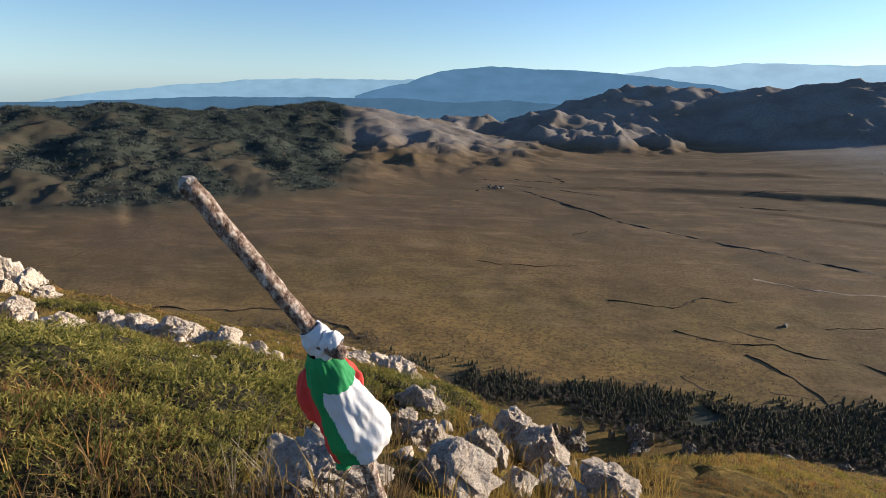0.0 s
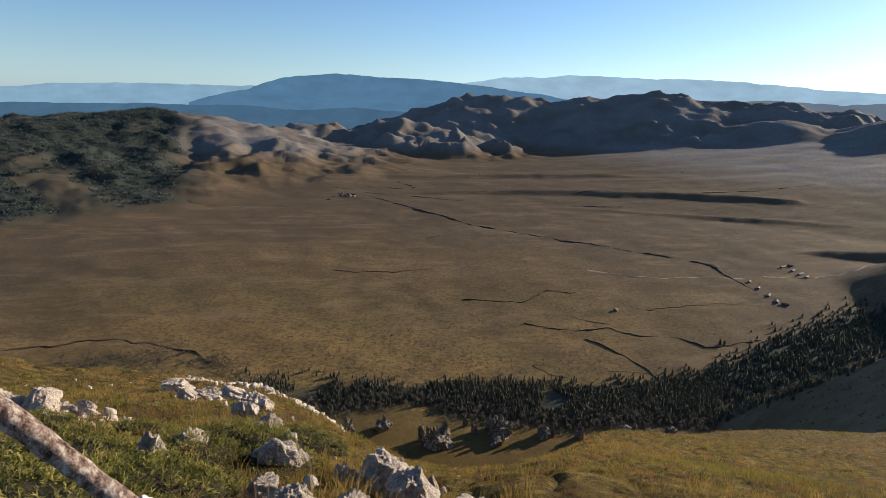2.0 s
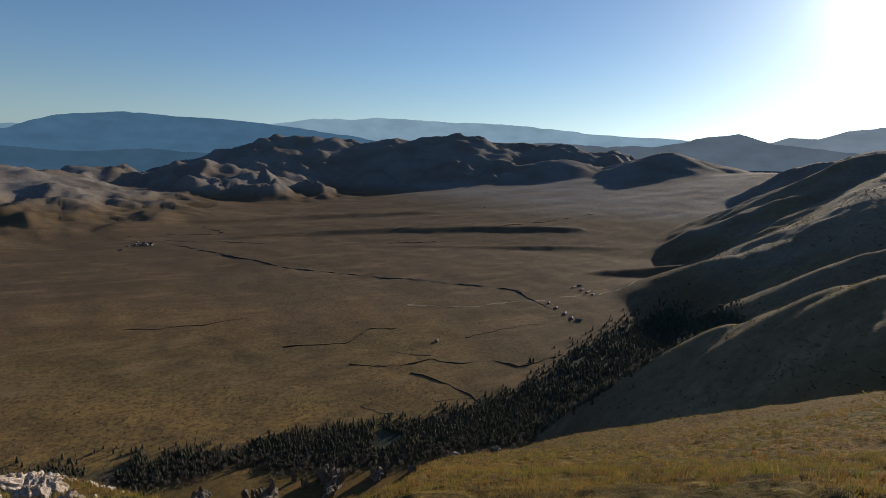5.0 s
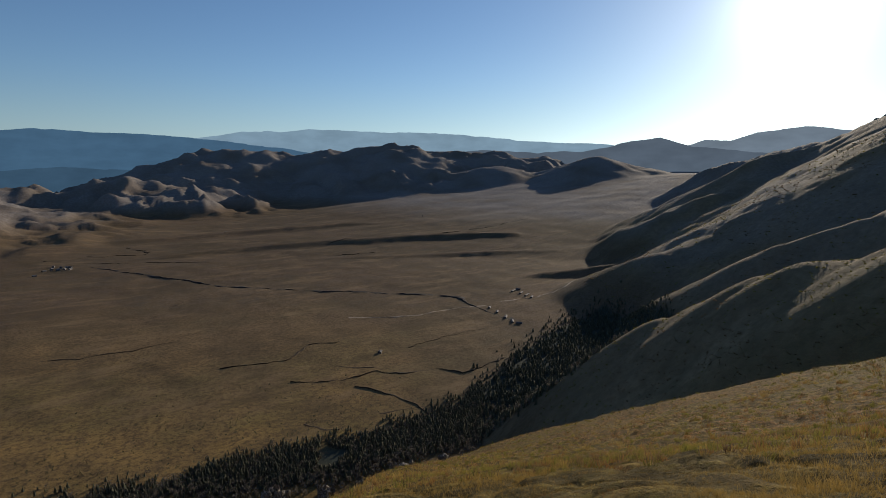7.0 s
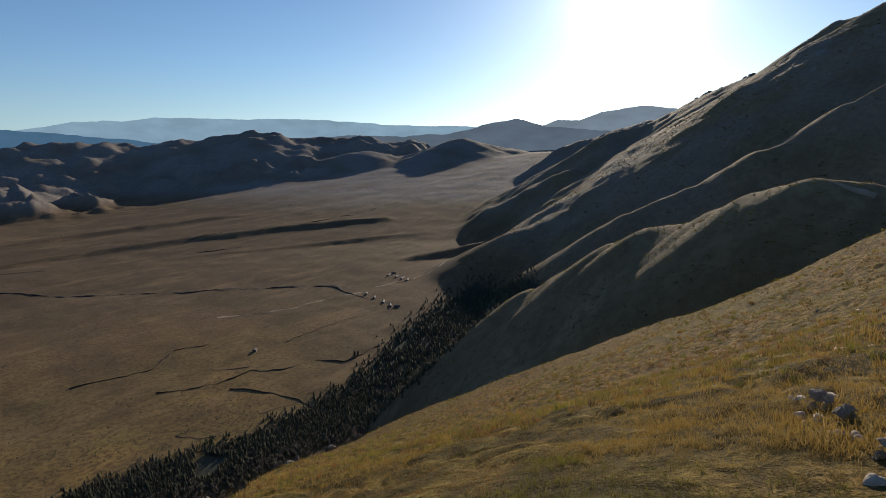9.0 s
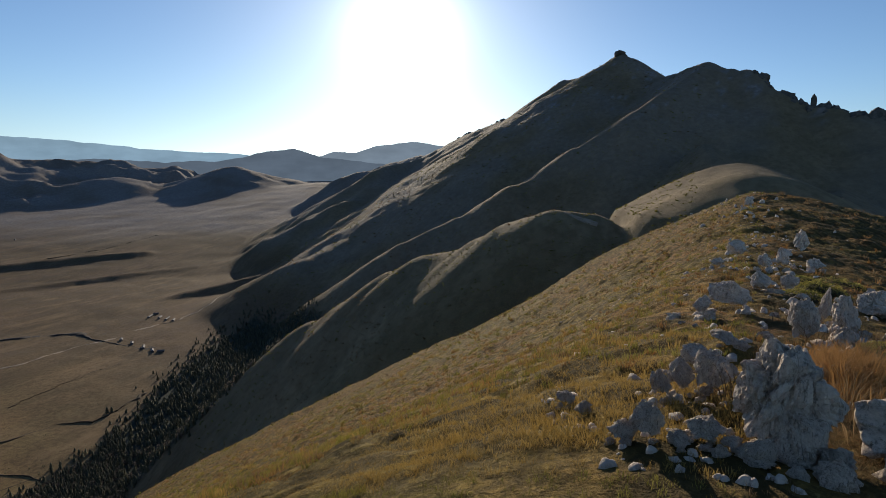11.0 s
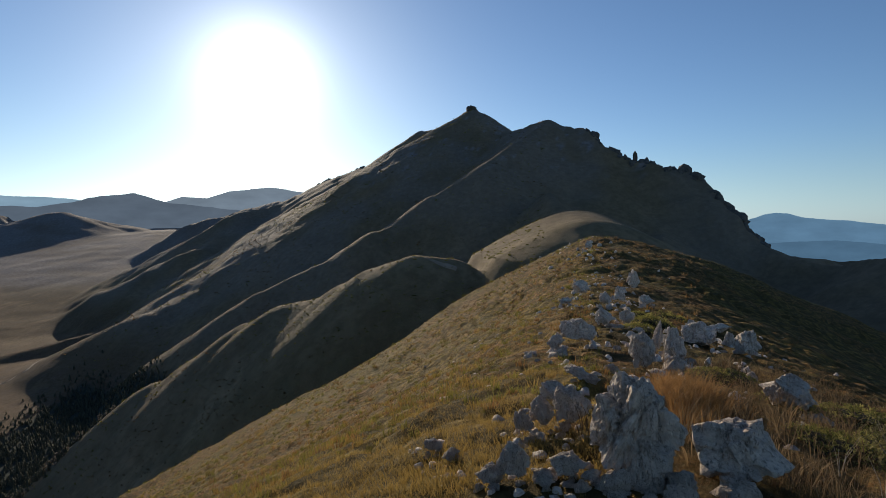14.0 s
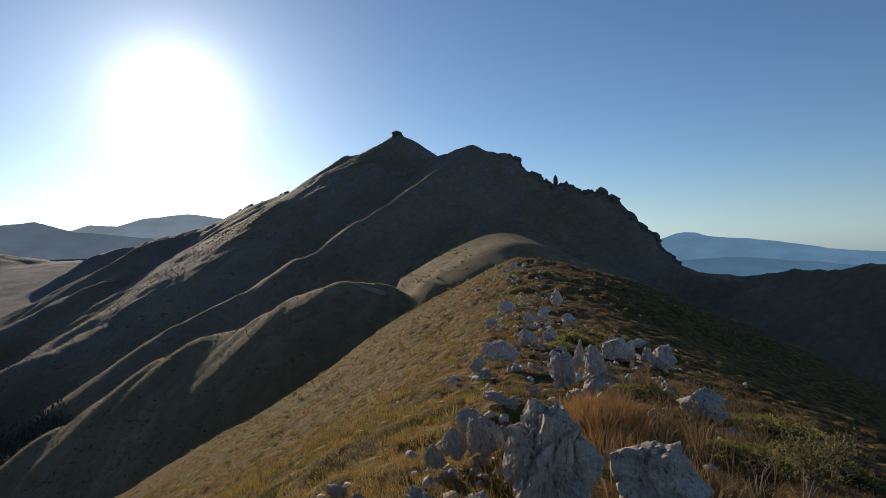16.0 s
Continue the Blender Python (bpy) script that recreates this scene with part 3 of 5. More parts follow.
# ---- woods in the valley ----


def foliage_look(stops, scale=0.3):
    def build(n, l):
        t = n_attr(n, "tone")
        c = n_coord(n, l)
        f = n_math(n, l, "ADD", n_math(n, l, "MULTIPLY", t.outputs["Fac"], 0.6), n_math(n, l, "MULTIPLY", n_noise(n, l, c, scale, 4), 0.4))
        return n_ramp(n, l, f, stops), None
    return build


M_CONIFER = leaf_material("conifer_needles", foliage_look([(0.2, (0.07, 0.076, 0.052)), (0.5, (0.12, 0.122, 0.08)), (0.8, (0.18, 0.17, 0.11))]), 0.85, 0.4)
M_BARE = leaf_material("bare_twigs", foliage_look([(0.2, (0.09, 0.08, 0.07)), (0.8, (0.21, 0.18, 0.145))]), 0.9, 0.3)


def conifer_shape(rng, tall, wide, tiers, spokes):
    """Ragged tiers of branches round a stem, as vertices and triangles."""
    v, f, tone = [], [], []
    for k in range(tiers):
        u = k / tiers
        z0 = tall * (0.10 + 0.86 * u)
        z1 = min(tall, z0 + tall * (1.5 / tiers))
        rad = wide * (1 - u) ** 0.55 * rng.uniform(0.85, 1.1)
        c = len(v)
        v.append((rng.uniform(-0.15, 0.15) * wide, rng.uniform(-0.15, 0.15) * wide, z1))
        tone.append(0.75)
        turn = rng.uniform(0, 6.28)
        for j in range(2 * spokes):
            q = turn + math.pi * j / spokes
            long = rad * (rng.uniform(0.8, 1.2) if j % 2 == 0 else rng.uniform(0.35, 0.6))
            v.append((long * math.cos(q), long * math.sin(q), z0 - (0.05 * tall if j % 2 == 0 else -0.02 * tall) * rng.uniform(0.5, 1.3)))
            # inner ends dark, outer ends paler: shade between branches put into the tone
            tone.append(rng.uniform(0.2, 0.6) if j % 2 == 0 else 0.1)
        for j in range(2 * spokes):
            f.append((c, c + 1 + j, c + 1 + (j + 1) % (2 * spokes)))
    return np.array(v), np.array(f), np.array(tone)


def scatter(shapes, places, rng, sink=0.2):
    """Joins turned and scaled copies of shapes at places (x, y, z, scale) into one set of arrays."""
    V, F, T, off = [], [], [], 0
    for x, y, z, s in places:
        v, f, t = shapes[rng.randrange(len(shapes))]
        q = rng.uniform(0, 6.28)
        ca, sa = math.cos(q), math.sin(q)
        w = v * np.array([s * rng.uniform(0.85, 1.15), s * rng.uniform(0.85, 1.15), s])
        w = np.stack([w[:, 0] * ca - w[:, 1] * sa + x, w[:, 0] * sa + w[:, 1] * ca + y, w[:, 2] + z - sink * s], -1)
        V.append(w)
        F.append(f + off)
        T.append(np.clip(t + rng.uniform(-0.2, 0.25), 0, 1))
        off += len(v)
    return np.concatenate(V), np.concatenate(F), np.concatenate(T)


def wood_places(rng, count):
    out = []
    xs = []
    while len(xs) < count:
        a = rng.uniform(-64, 7)
        lo, hi = np.interp(-a, WOOD_SIDE, WOOD_NEAR), np.interp(-a, WOOD_SIDE, WOOD_FAR)
        r = math.sqrt(rng.uniform(420 ** 2, 1900 ** 2)) if a < -44 else rng.uniform(385, 620)
        if lo + rng.gauss(0, 8) < r < hi + rng.gauss(0, 0.022 * r):
            xs.append((*at_polar(a, r), r))
    x, y = np.array([p[0] for p in xs]), np.array([p[1] for p in xs])
    z = height(x, y)
    gap = fbm(x, y, 45, 3, 71)
    for i, p in enumerate(xs):
        if gap[i] > -0.62 and z[i] < -150 - 60 * rng.random():
            out.append((p[0], p[1], z[i], rng.uniform(0.3, 0.55) if rng.random() < 0.5 else rng.uniform(0.45, 0.75)))
    return out


tree_rng = random.Random(5)
conifers = [conifer_shape(tree_rng, tree_rng.uniform(7.0, 10), tree_rng.uniform(2.2, 3.2), 4, 4) for _ in range(6)]
places = wood_places(tree_rng, 12500)
while len(places) < 13800:
    a, r = tree_rng.uniform(-62, -42), tree_rng.uniform(470, 1200)
    if np.interp(-a, WOOD_SIDE, WOOD_NEAR) < r < np.interp(-a, WOOD_SIDE, WOOD_FAR) + tree_rng.gauss(0, 40):
        x, y = at_polar(a, r)
        places.append((x, y, None, tree_rng.uniform(0.45, 0.85)))
lone = [p for p in places if p[2] is None]
lone_z = height(np.array([p[0] for p in lone]), np.array([p[1] for p in lone]))
places = [p for p in places if p[2] is not None] + [(p[0], p[1], z, p[3]) for p, z in zip(lone, lone_z) if z < -120]
slim = [conifer_shape(tree_rng, tree_rng.uniform(7.0, 10), tree_rng.uniform(2.4, 3.4), 3, 4) for _ in range(6)]
close_by = [p for p in places if math.hypot(p[0], p[1]) < 560]
bare = [p for p in close_by if tree_rng.random() < 0.3]
close_by = [p for p in close_by if p not in set(bare)]
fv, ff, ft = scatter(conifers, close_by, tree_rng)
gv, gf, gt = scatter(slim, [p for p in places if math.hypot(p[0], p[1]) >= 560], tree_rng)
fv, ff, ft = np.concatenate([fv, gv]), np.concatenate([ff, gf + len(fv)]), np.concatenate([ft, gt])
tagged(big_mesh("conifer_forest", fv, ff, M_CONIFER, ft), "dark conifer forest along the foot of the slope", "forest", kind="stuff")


def clump_shape(rng, count, tall, wide, leaf):
    """A loose bush: many small turned leaves and twigs in a rounded heap."""
    v, f, t = [], [], []
    for _ in range(count):
        q, u = rng.uniform(0, 6.28), math.sqrt(rng.random())
        x, y = wide * u * math.cos(q), wide * u * math.sin(q)
        z = tall * (1 - u * u) * rng.uniform(0.35, 1.0) + 0.05 * tall
        d = Vector((rng.gauss(0, 1), rng.gauss(0, 1), rng.gauss(0.4, 1))).normalized()
        e = d.cross(Vector((rng.gauss(0, 1), rng.gauss(0, 1), rng.gauss(0, 1)))).normalized()
        k = len(v)
        s = leaf * rng.uniform(0.6, 1.3)
        for w in (-e * s * 0.35, d * s, e * s * 0.35):
            v.append((x + w.x, y + w.y, z + w.z))
        f.append((k, k + 1, k + 2))
        # paler with height: the shade low in the bush is put into the tone
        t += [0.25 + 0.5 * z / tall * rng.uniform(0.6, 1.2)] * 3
    return np.array(v), np.array(f), np.array(t)


# grey leafless bushes before the wood and dark junipers scattered over the meadow
brush_shapes = [clump_shape(tree_rng, 34, 5.0, 2.2, 1.25) for _ in range(4)]
spots = []
for _ in range(1300):
    a = tree_rng.uniform(-44, 22)
    if a > 5:
        r = np.interp(a, [5, 10, 22], [500, 560, 600]) + tree_rng.gauss(0, 14)
        s = tree_rng.uniform(0.3, 0.8)
    else:
        r = np.interp(-a, WOOD_SIDE, WOOD_NEAR) + tree_rng.gauss(-2, 8)
        s = tree_rng.uniform(0.4, 1.1)
    x, y = at_polar(a, r)
    spots.append((x, y, s))
zz = height(np.array([p[0] for p in spots]), np.array([p[1] for p in spots]))
bv, bf, bt = scatter(brush_shapes, [(x, y, z, s) for (x, y, s), z in zip(spots, zz)], tree_rng, 0.1)
ev, ef, et = scatter(brush_shapes, [(x, y, z, 1.3 * s) for x, y, z, s in bare], tree_rng, 0.1)
bv, bf, bt = np.concatenate([bv, ev]), np.concatenate([bf, ef + len(bv)]), np.concatenate([bt, et])
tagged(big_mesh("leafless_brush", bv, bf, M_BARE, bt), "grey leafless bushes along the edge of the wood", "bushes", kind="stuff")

spots = []
for _ in range(1100):
    a, r = tree_rng.uniform(-46, 14), 470 + abs(tree_rng.gauss(0, 75))
    x, y = at_polar(a, r)
    spots.append((x, y, tree_rng.uniform(0.15, 0.5) ** 1.2))
zz = height(np.array([p[0] for p in spots]), np.array([p[1] for p in spots]))
bv, bf, bt = scatter(brush_shapes, [(x, y, z, s) for (x, y, s), z in zip(spots, zz)], tree_rng, 0.1)
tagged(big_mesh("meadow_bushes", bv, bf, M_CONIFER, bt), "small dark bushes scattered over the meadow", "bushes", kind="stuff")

# woods on the far hills, as loose low clumps of crowns
crown_shapes = [clump_shape(tree_rng, 14, 8.0, 6.5, 4.5) for _ in range(4)]
hx, hy = [], []
for _ in range(11000):
    x, y = at_polar(tree_rng.uniform(8, 44), math.sqrt(tree_rng.uniform(1250 ** 2, 2750 ** 2)))
    hx.append(x)
    hy.append(y)
hx, hy = np.array(hx), np.array(hy)
hz = height(hx, hy)
wooded = cover_of(hx, hy, hz)[0][:, 1] > 0.75
# crowns tinted bluish, the haze before these hills put into their colour
M_HILLWOOD = leaf_material("hill_wood_crowns", foliage_look([(0.2, (0.045, 0.058, 0.055)), (0.5, (0.075, 0.09, 0.08)), (0.8, (0.12, 0.13, 0.11))], 0.02), 0.9, 0.35)
bv, bf, bt = scatter(crown_shapes, [(x, y, z, tree_rng.uniform(0.6, 1.2)) for x, y, z in zip(hx[wooded], hy[wooded], hz[wooded])], tree_rng, 1.5)
tagged(big_mesh("hill_woods", bv, bf, M_HILLWOOD, bt), "dark woods covering the low hills beyond the basin", "woods", kind="stuff")

# ---- limestone rocks on the ridge ----


def stone_look(n, l):
    c = n_coord(n, l)
    info = n.new("ShaderNodeObjectInfo")
    big = n_noise(n, l, c, 1.6, 5, 0.6)
    fine = n_noise(n, l, c, 9, 8, 0.7)
    groove = n_noise(n, l, n_coord(n, l, (8, 8, 1.7)), 1.0, 8, 0.72)
    col = n_ramp(n, l, n_math(n, l, "ADD", n_math(n, l, "MULTIPLY", big, 0.45), n_math(n, l, "MULTIPLY", fine, 0.55)),
                 [(0.34, (0.27, 0.21, 0.165)), (0.44, (0.52, 0.425, 0.345)), (0.54, (0.70, 0.59, 0.49)), (0.68, (0.87, 0.76, 0.645))])
    lichen = n_ramp(n, l, n_noise(n, l, c, 6.5, 8, 0.75), [(0.56, (0, 0, 0)), (0.68, (0.6, 0.6, 0.6))])
    col = n_mix(n, l, lichen, col, (0.20, 0.175, 0.135))
    # sunk grooves are also darkened: crevice shade put into the colour
    col = n_mix(n, l, n_ramp(n, l, groove, [(0.38, (0.75, 0.75, 0.75)), (0.47, (0, 0, 0))]), col, (0.13, 0.11, 0.09))
    col = n_mix(n, l, n_math(n, l, "MULTIPLY", info.outputs["Random"], 0.25), col, (0.40, 0.35, 0.28))
    h = n_math(n, l, "ADD", n_math(n, l, "MULTIPLY", groove, 0.9), n_math(n, l, "MULTIPLY", fine, 0.5))
    return col, h


M_STONE = material("limestone", stone_look, 0.92, 0.05, 0.12)


def rock_mesh(seed, fine, jag=0.25, cuts=9, furrow=0.16):
    """A weathered limestone crag two units across: split slabs that lean together, broad at the foot, fluted by rain."""
    rng = random.Random(seed)
    bm = bmesh.new()
    bmesh.ops.create_icosphere(bm, subdivisions=fine, radius=1.0)
    dip = Euler((rng.gauss(0, 0.4), rng.gauss(0, 0.4), rng.uniform(0, 6.28))).to_matrix()
    blocks = []
    for b in range(4):
        mid = Vector((0, 0, 0)) if b == 0 else Vector((rng.uniform(-0.5, 0.5), rng.uniform(-0.5, 0.5), rng.uniform(-0.45, 0.05)))
        tilt = dip @ Euler((rng.gauss(0, 0.12), rng.gauss(0, 0.12), rng.gauss(0, 0.35))).to_matrix()
        faces = [(tilt @ Vector(d), rng.uniform(lo, hi)) for d, lo, hi in (((1, 0, 0), 0.6, 0.9), ((-1, 0, 0), 0.6, 0.9), ((0, 1, 0), 0.5, 0.75), ((0, -1, 0), 0.5, 0.75), ((0, 0, 1), 0.5, 0.75), ((0, 0, -1), 0.8, 1.0))]
        for _ in range(cuts):
            faces.append((Vector((rng.gauss(0, 1), rng.gauss(0, 1), rng.gauss(0.5, 0.8))).normalized(), rng.uniform(0.55, 0.85)))
        blocks.append((mid, faces, 1.0 if b == 0 else rng.uniform(0.6, 0.85)))
    o = Vector((rng.uniform(0, 50), rng.uniform(0, 50), rng.uniform(0, 50)))
    for v in bm.verts:
        d = v.co.normalized()
        reach = sorted(min((c * big + mid.dot(m)) / max(d.dot(m), 1e-3) for m, c in faces if d.dot(m) > 0.02) for mid, faces, big in blocks)
        best = reach[-1] - 0.7 * furrow * max(0.0, 1 - (reach[-1] - reach[-2]) / 0.05)
        p = d * best
        q = dip.transposed() @ p
        # rain flutes run down the faces, split bedding runs across them
        flute = 1 - abs(noise.noise(Vector((q.x * 4.2, q.y * 4.2, q.z * 0.8)) + o)) * 2.2
        thin = 1 - abs(noise.noise(Vector((q.x * 10, q.y * 10, q.z * 1.7)) - o)) * 2.2
        bed = 1 - abs(noise.noise(Vector((q.x * 0.9, q.y * 5.5, q.z * 0.9)) - o)) * 3
        k = 1 - furrow * (0.55 * max(0.0, flute) ** 4 + 0.3 * max(0.0, thin) ** 3 + 1.1 * max(0.0, bed) ** 4)
        step = noise.noise(p * 1.7 + o)
        k += jag * (0.22 * step + 0.14 * round(step * 4) / 4)
        if fine > 3:
            k += 0.10 * jag * noise.noise(p * 7 + o) + 0.07 * jag * noise.noise(p * 16 + o)
        w = p * k
        up = max(0.0, w.z)
        w.z += jag * 0.3 * up * (abs(noise.noise(Vector((w.x * 3.1, w.y * 3.1, 0)) + o)) - 0.25)
        spread = 1 + 0.16 * (0.25 - w.z)
        v.co = Vector((w.x * spread, w.y * spread, w.z))
    for k in range(3):
        lo, hi = min(v.co[k] for v in bm.verts), max(v.co[k] for v in bm.verts)
        for v in bm.verts:
            v.co[k] = 2 * (v.co[k] - lo) / (hi - lo) - 1
    me = bpy.data.meshes.new("limestone_rock")
    bm.to_mesh(me)
    bm.free()
    me.materials.append(M_STONE)
    return me


ROCKS = [rock_mesh(100 + k, 5, 0.42 + 0.06 * (k % 3), 2 + k % 3, 0.15 + 0.03 * (k % 3)) for k in range(7)]
CRUDE = [rock_mesh(100 + k, 4, 0.5, 2 + k % 3, 0.17) for k in range(9)]
STONES = [rock_mesh(140 + k, 3, 0.95, 7, 0.2) for k in range(8)]
rock_count = [0]


def rock(az, r, size, label, tilt=(0, 0, 0), sink=0.3, shape=None, group="", small=False, top=None, name="limestone_rock", pool=None):
    """A rock at a bearing and distance; size gives its half widths and half height in metres."""
    x, y = at_polar(az, r)
    pool = pool if pool else STONES if small else CRUDE if r > 7 or max(size) < 0.3 else ROCKS
    me = pool[(rock_count[0] * 5 + 2 if shape is None else shape) % len(pool)]
    rock_count[0] += 1
    ob = new(name, me)
    z = height_at(x, y) + size[2] * (1 - 2 * sink) if top is None else 1.6 + r * math.tan(radians(top)) - 0.96 * size[2]
    ob.matrix_world = pose(x, y, z, *tilt) @ Matrix.Diagonal((size[0], size[1], size[2], 1))
    return tagged(ob, label, "rock", group=group)


# rocks by bearing, angle of the top, breadth and height in degrees as they stand round the viewpoint
CREST_ROCKS = [(-107.5, -14, 9.3, 9.7), (-108.6, -19.5, 5.3, 4.9), (-116.5, -17.1, 8.5, 5.6), (-120.4, -12.7, 4.2, 3.1), (-109.7, -9.1, 1.1, 3.2),
    (-108.3, -10.3, 2.4, 3.5), (-111.2, -9.6, 2.3, 3.1), (-113.2, -8.9, 3.3, 2.4), (-114.8, -9, 2.5, 1), (-115.8, -9.7, 1, 1.5),
    (-111.1, -12.2, 2.4, 2), (-117.4, -9.4, 2.2, 2.5)]
FLANK_ROCKS = [(-99.8, -15.2, 3.3, 2.9), (-98.6, -16.8, 2.5, 3.6), (-101.4, -15.7, 3, 4.6), (-102.3, -13.8, 2.7, 1.4), (-102.2, -9.2, 3.1, 3.3),
    (-100.1, -10.7, 1.6, 2.4), (-95.8, -21, 3.1, 4.1), (-93.5, -23, 2.6, 2.2), (-101.2, -21.6, 3.3, 2.8), (-103.5, -22.8, 1.8, 1.6),
    (-98.7, -23.4, 2.2, 1.7), (-105.4, -23.7, 3.3, 1.2), (-96.8, -17.9, 1.8, 3.1), (-87.7, -20.9, 1.7, 1.5), (-89.5, -21.7, 1.8, 1.5)]
UPPER_CREST = [(-107.5, -4.4, 1.3, 2.4), (-106.2, -6, 1.3, 2.1), (-108.7, -6.8, 1.6, 1.3), (-102.6, -5.5, 2.2, 1.9), (-104.7, -8.2, 2.1, 2.1),
    (-103.3, -1.7, 0.8, 1.1), (-104.9, -6.6, 1.3, 1.6), (-106.9, -8.2, 1.6, 1.6),
    (-101.1, -7.2, 1.4, 1.1), (-108.4, -10.2, 1, 1.3)]
STAKE_ROCKS = [(13.5, -34.5, 13.9, 4.4), (22.3, -36.9, 3.3, 1), (6.5, -37.3, 2.3, 1.9), (-2.9, -36, 8.4, 3.4), (1.1, -36, 2.6, 2.4),
    (-14.9, -36.1, 5.3, 2.3), (-19.7, -34.7, 5.7, 2.9), (-9.7, -36.5, 4.5, 2.2)]
OUTCROP = [(-8.7, -31, 5.9, 3.8), (-4.3, -32.9, 5.1, 4.3), (-12.2, -32.5, 5.6, 4), (-7.9, -31.6, 1.9, 2.8), (-14.4, -33.7, 1.8, 2.1),
    (-6.2, -33.5, 3.8, 3), (-4.8, -31.8, 2.5, 1.8), (2.7, -29.3, 4, 2.5), (1.1, -30.3, 4.1, 1.9), (0.1, -32.8, 2.2, 1.5)]
BAND = [(38, -20.7, 2, 2.1), (35.9, -21.4, 2.3, 1.9), (34.9, -22.5, 2.8, 1.6), (32.3, -23.2, 2.4, 1.4), (31, -23.2, 1.5, 1), (30.3, -24.3, 1.6, 1.4),
    (26, -24.2, 1.8, 1.2), (24.2, -24.9, 2.4, 1.5), (22.3, -26, 2.2, 1.3), (20.1, -27.3, 2.4, 1), (39.9, -19.4, 0.9, 1.1), (34.1, -23.7, 2.9, 1.3),
    (28.3, -24.6, 1.5, 1), (31.8, -24.6, 1.7, 1.1)]
BROW_ROCKS = [(14.2, -26.6, 3.1, 3.3), (11.4, -27.2, 4.2, 3.1), (11.8, -25, 2.8, 1), (9, -25.7, 2.9, 1.1), (6.7, -26.1, 2.9, 1.3),
    (4.3, -26.5, 3, 1.6), (2.9, -27.6, 2.4, 1.6), (1.4, -28.8, 1.8, 1.6), (0.3, -29.8, 1.5, 1.2), (15.6, -29.7, 3.7, 1.3), (4.4, -31.5, 4, 2.4),
    (1.1, -32.7, 5.1, 2.4), (7.4, -32.9, 2.5, 1.3), (10.9, -25.6, 2, 0.9), (5.5, -26.6, 2.4, 1.5), (4.1, -28.1, 1.8, 1.3)]
SHOULDER = [(39.2, -13.9, 2.1, 2.3), (38, -15, 2.4, 2.1), (39.6, -15.5, 1.7, 1.3), (37.1, -16.6, 1.8, 1.1), (36.3, -17.2, 1.3, 0.7),
    (41.1, -13.2, 2.5, 2.5)]


def ground_reach(az, el):
    """How far off a line of sight at this angle meets the near ground."""
    r = np.concatenate([np.arange(1.2, 12, 0.05), np.arange(12, 140, 0.4)])
    x, y = -np.sin(np.radians(az)) * r, np.cos(np.radians(az)) * r
    under = near_height(x, y, r) >= 1.6 + r * np.tan(np.radians(el))
    return float(r[np.argmax(under)]) if under.any() else 60.0


def rock_group(rows, labels, group, rng, tall=1.0, deep=0.85, wide=1.2):
    for k, (az, top, broad, high) in enumerate(rows):
        r = ground_reach(az, top - high)
        half = max(0.04, 0.5 * r * math.tan(radians(broad)))
        sz = max(0.05, 0.62 * r * (math.tan(radians(top)) - math.tan(radians(top - high))))
        rock(az, r + 0.5 * half, (half * wide, half * deep, sz * tall), labels[k % len(labels)],
             (rng.uniform(-8, 8), rng.uniform(-10, 10), az + rng.uniform(-20, 20)), 0, None, group, small=half < 0.06, top=top)


rock_rng = random.Random(77)
rock_group(CREST_ROCKS, ["large leaning limestone fang on the crest", "limestone slab at the foot of a larger fang", "rounded layered limestone boulder beside tawny grass",
                         "pale limestone boulder in dark heath"] + ["thin jagged limestone blade of a crest outcrop"] * 8, "crest rocks", rock_rng, 0.78, 1.0, 1.0)
rock_group(FLANK_ROCKS, ["dark furrowed limestone crag on the grassy flank"], "flank crags", rock_rng, 0.58, 1.0, 1.15)
rock_group(UPPER_CREST, ["weathered limestone rock on the upper crest"], "upper crest rocks", rock_rng, 0.62, 0.8, 0.95)
rock_group(STAKE_ROCKS, ["large white limestone boulder beside the flag stake", "small pale limestone rock beside the stake", "bluish limestone block at the foot of the stake"]
           + ["rounded pale limestone rock in dry grass"] * 5, "rocks by the stake", rock_rng, 0.62, 1.3, 1.25)
rock_group(OUTCROP, ["sharp furrowed limestone block of a jagged outcrop"], "outcrop rocks", rock_rng, 0.9, 1.1)
rock_group(BAND, ["white limestone rock of a broken band"], "rock band", rock_rng)
for _ in range(30):
    u = rock_rng.random()
    s = rock_rng.uniform(0.08, 0.24)
    rock(40 - 22 * u, 9.6 - 1.6 * u + rock_rng.gauss(0, 0.35), (s * 1.3, s, s * 0.9), "white limestone rock of a broken band",
         (rock_rng.uniform(-12, 12), rock_rng.uniform(-12, 12), rock_rng.uniform(0, 360)), 0.08, None, "rock band", small=s < 0.12)
rock_group(BROW_ROCKS, ["big white boulder on the grassy brow", "white boulder leaning on a larger one"] + ["pale limestone rock along the rocky brow"] * 14, "brow rocks", rock_rng)
rock_group(SHOULDER, ["grey limestone crag on the grassy shoulder"], "shoulder crags", rock_rng)
for _ in range(20):
    u = rock_rng.random()
    s = rock_rng.uniform(0.7, 1.7) * (1 - 0.5 * u)
    rock(43.5 - 7 * u, 44 + rock_rng.gauss(0, 1.5), (s, s * 0.8, s * rock_rng.uniform(0.7, 1.2)), "grey limestone crag on the grassy shoulder",
         (rock_rng.uniform(-12, 12), rock_rng.uniform(-12, 12), rock_rng.uniform(0, 360)), 0.25, None, "shoulder crags")
crest_rng = random.Random(13)
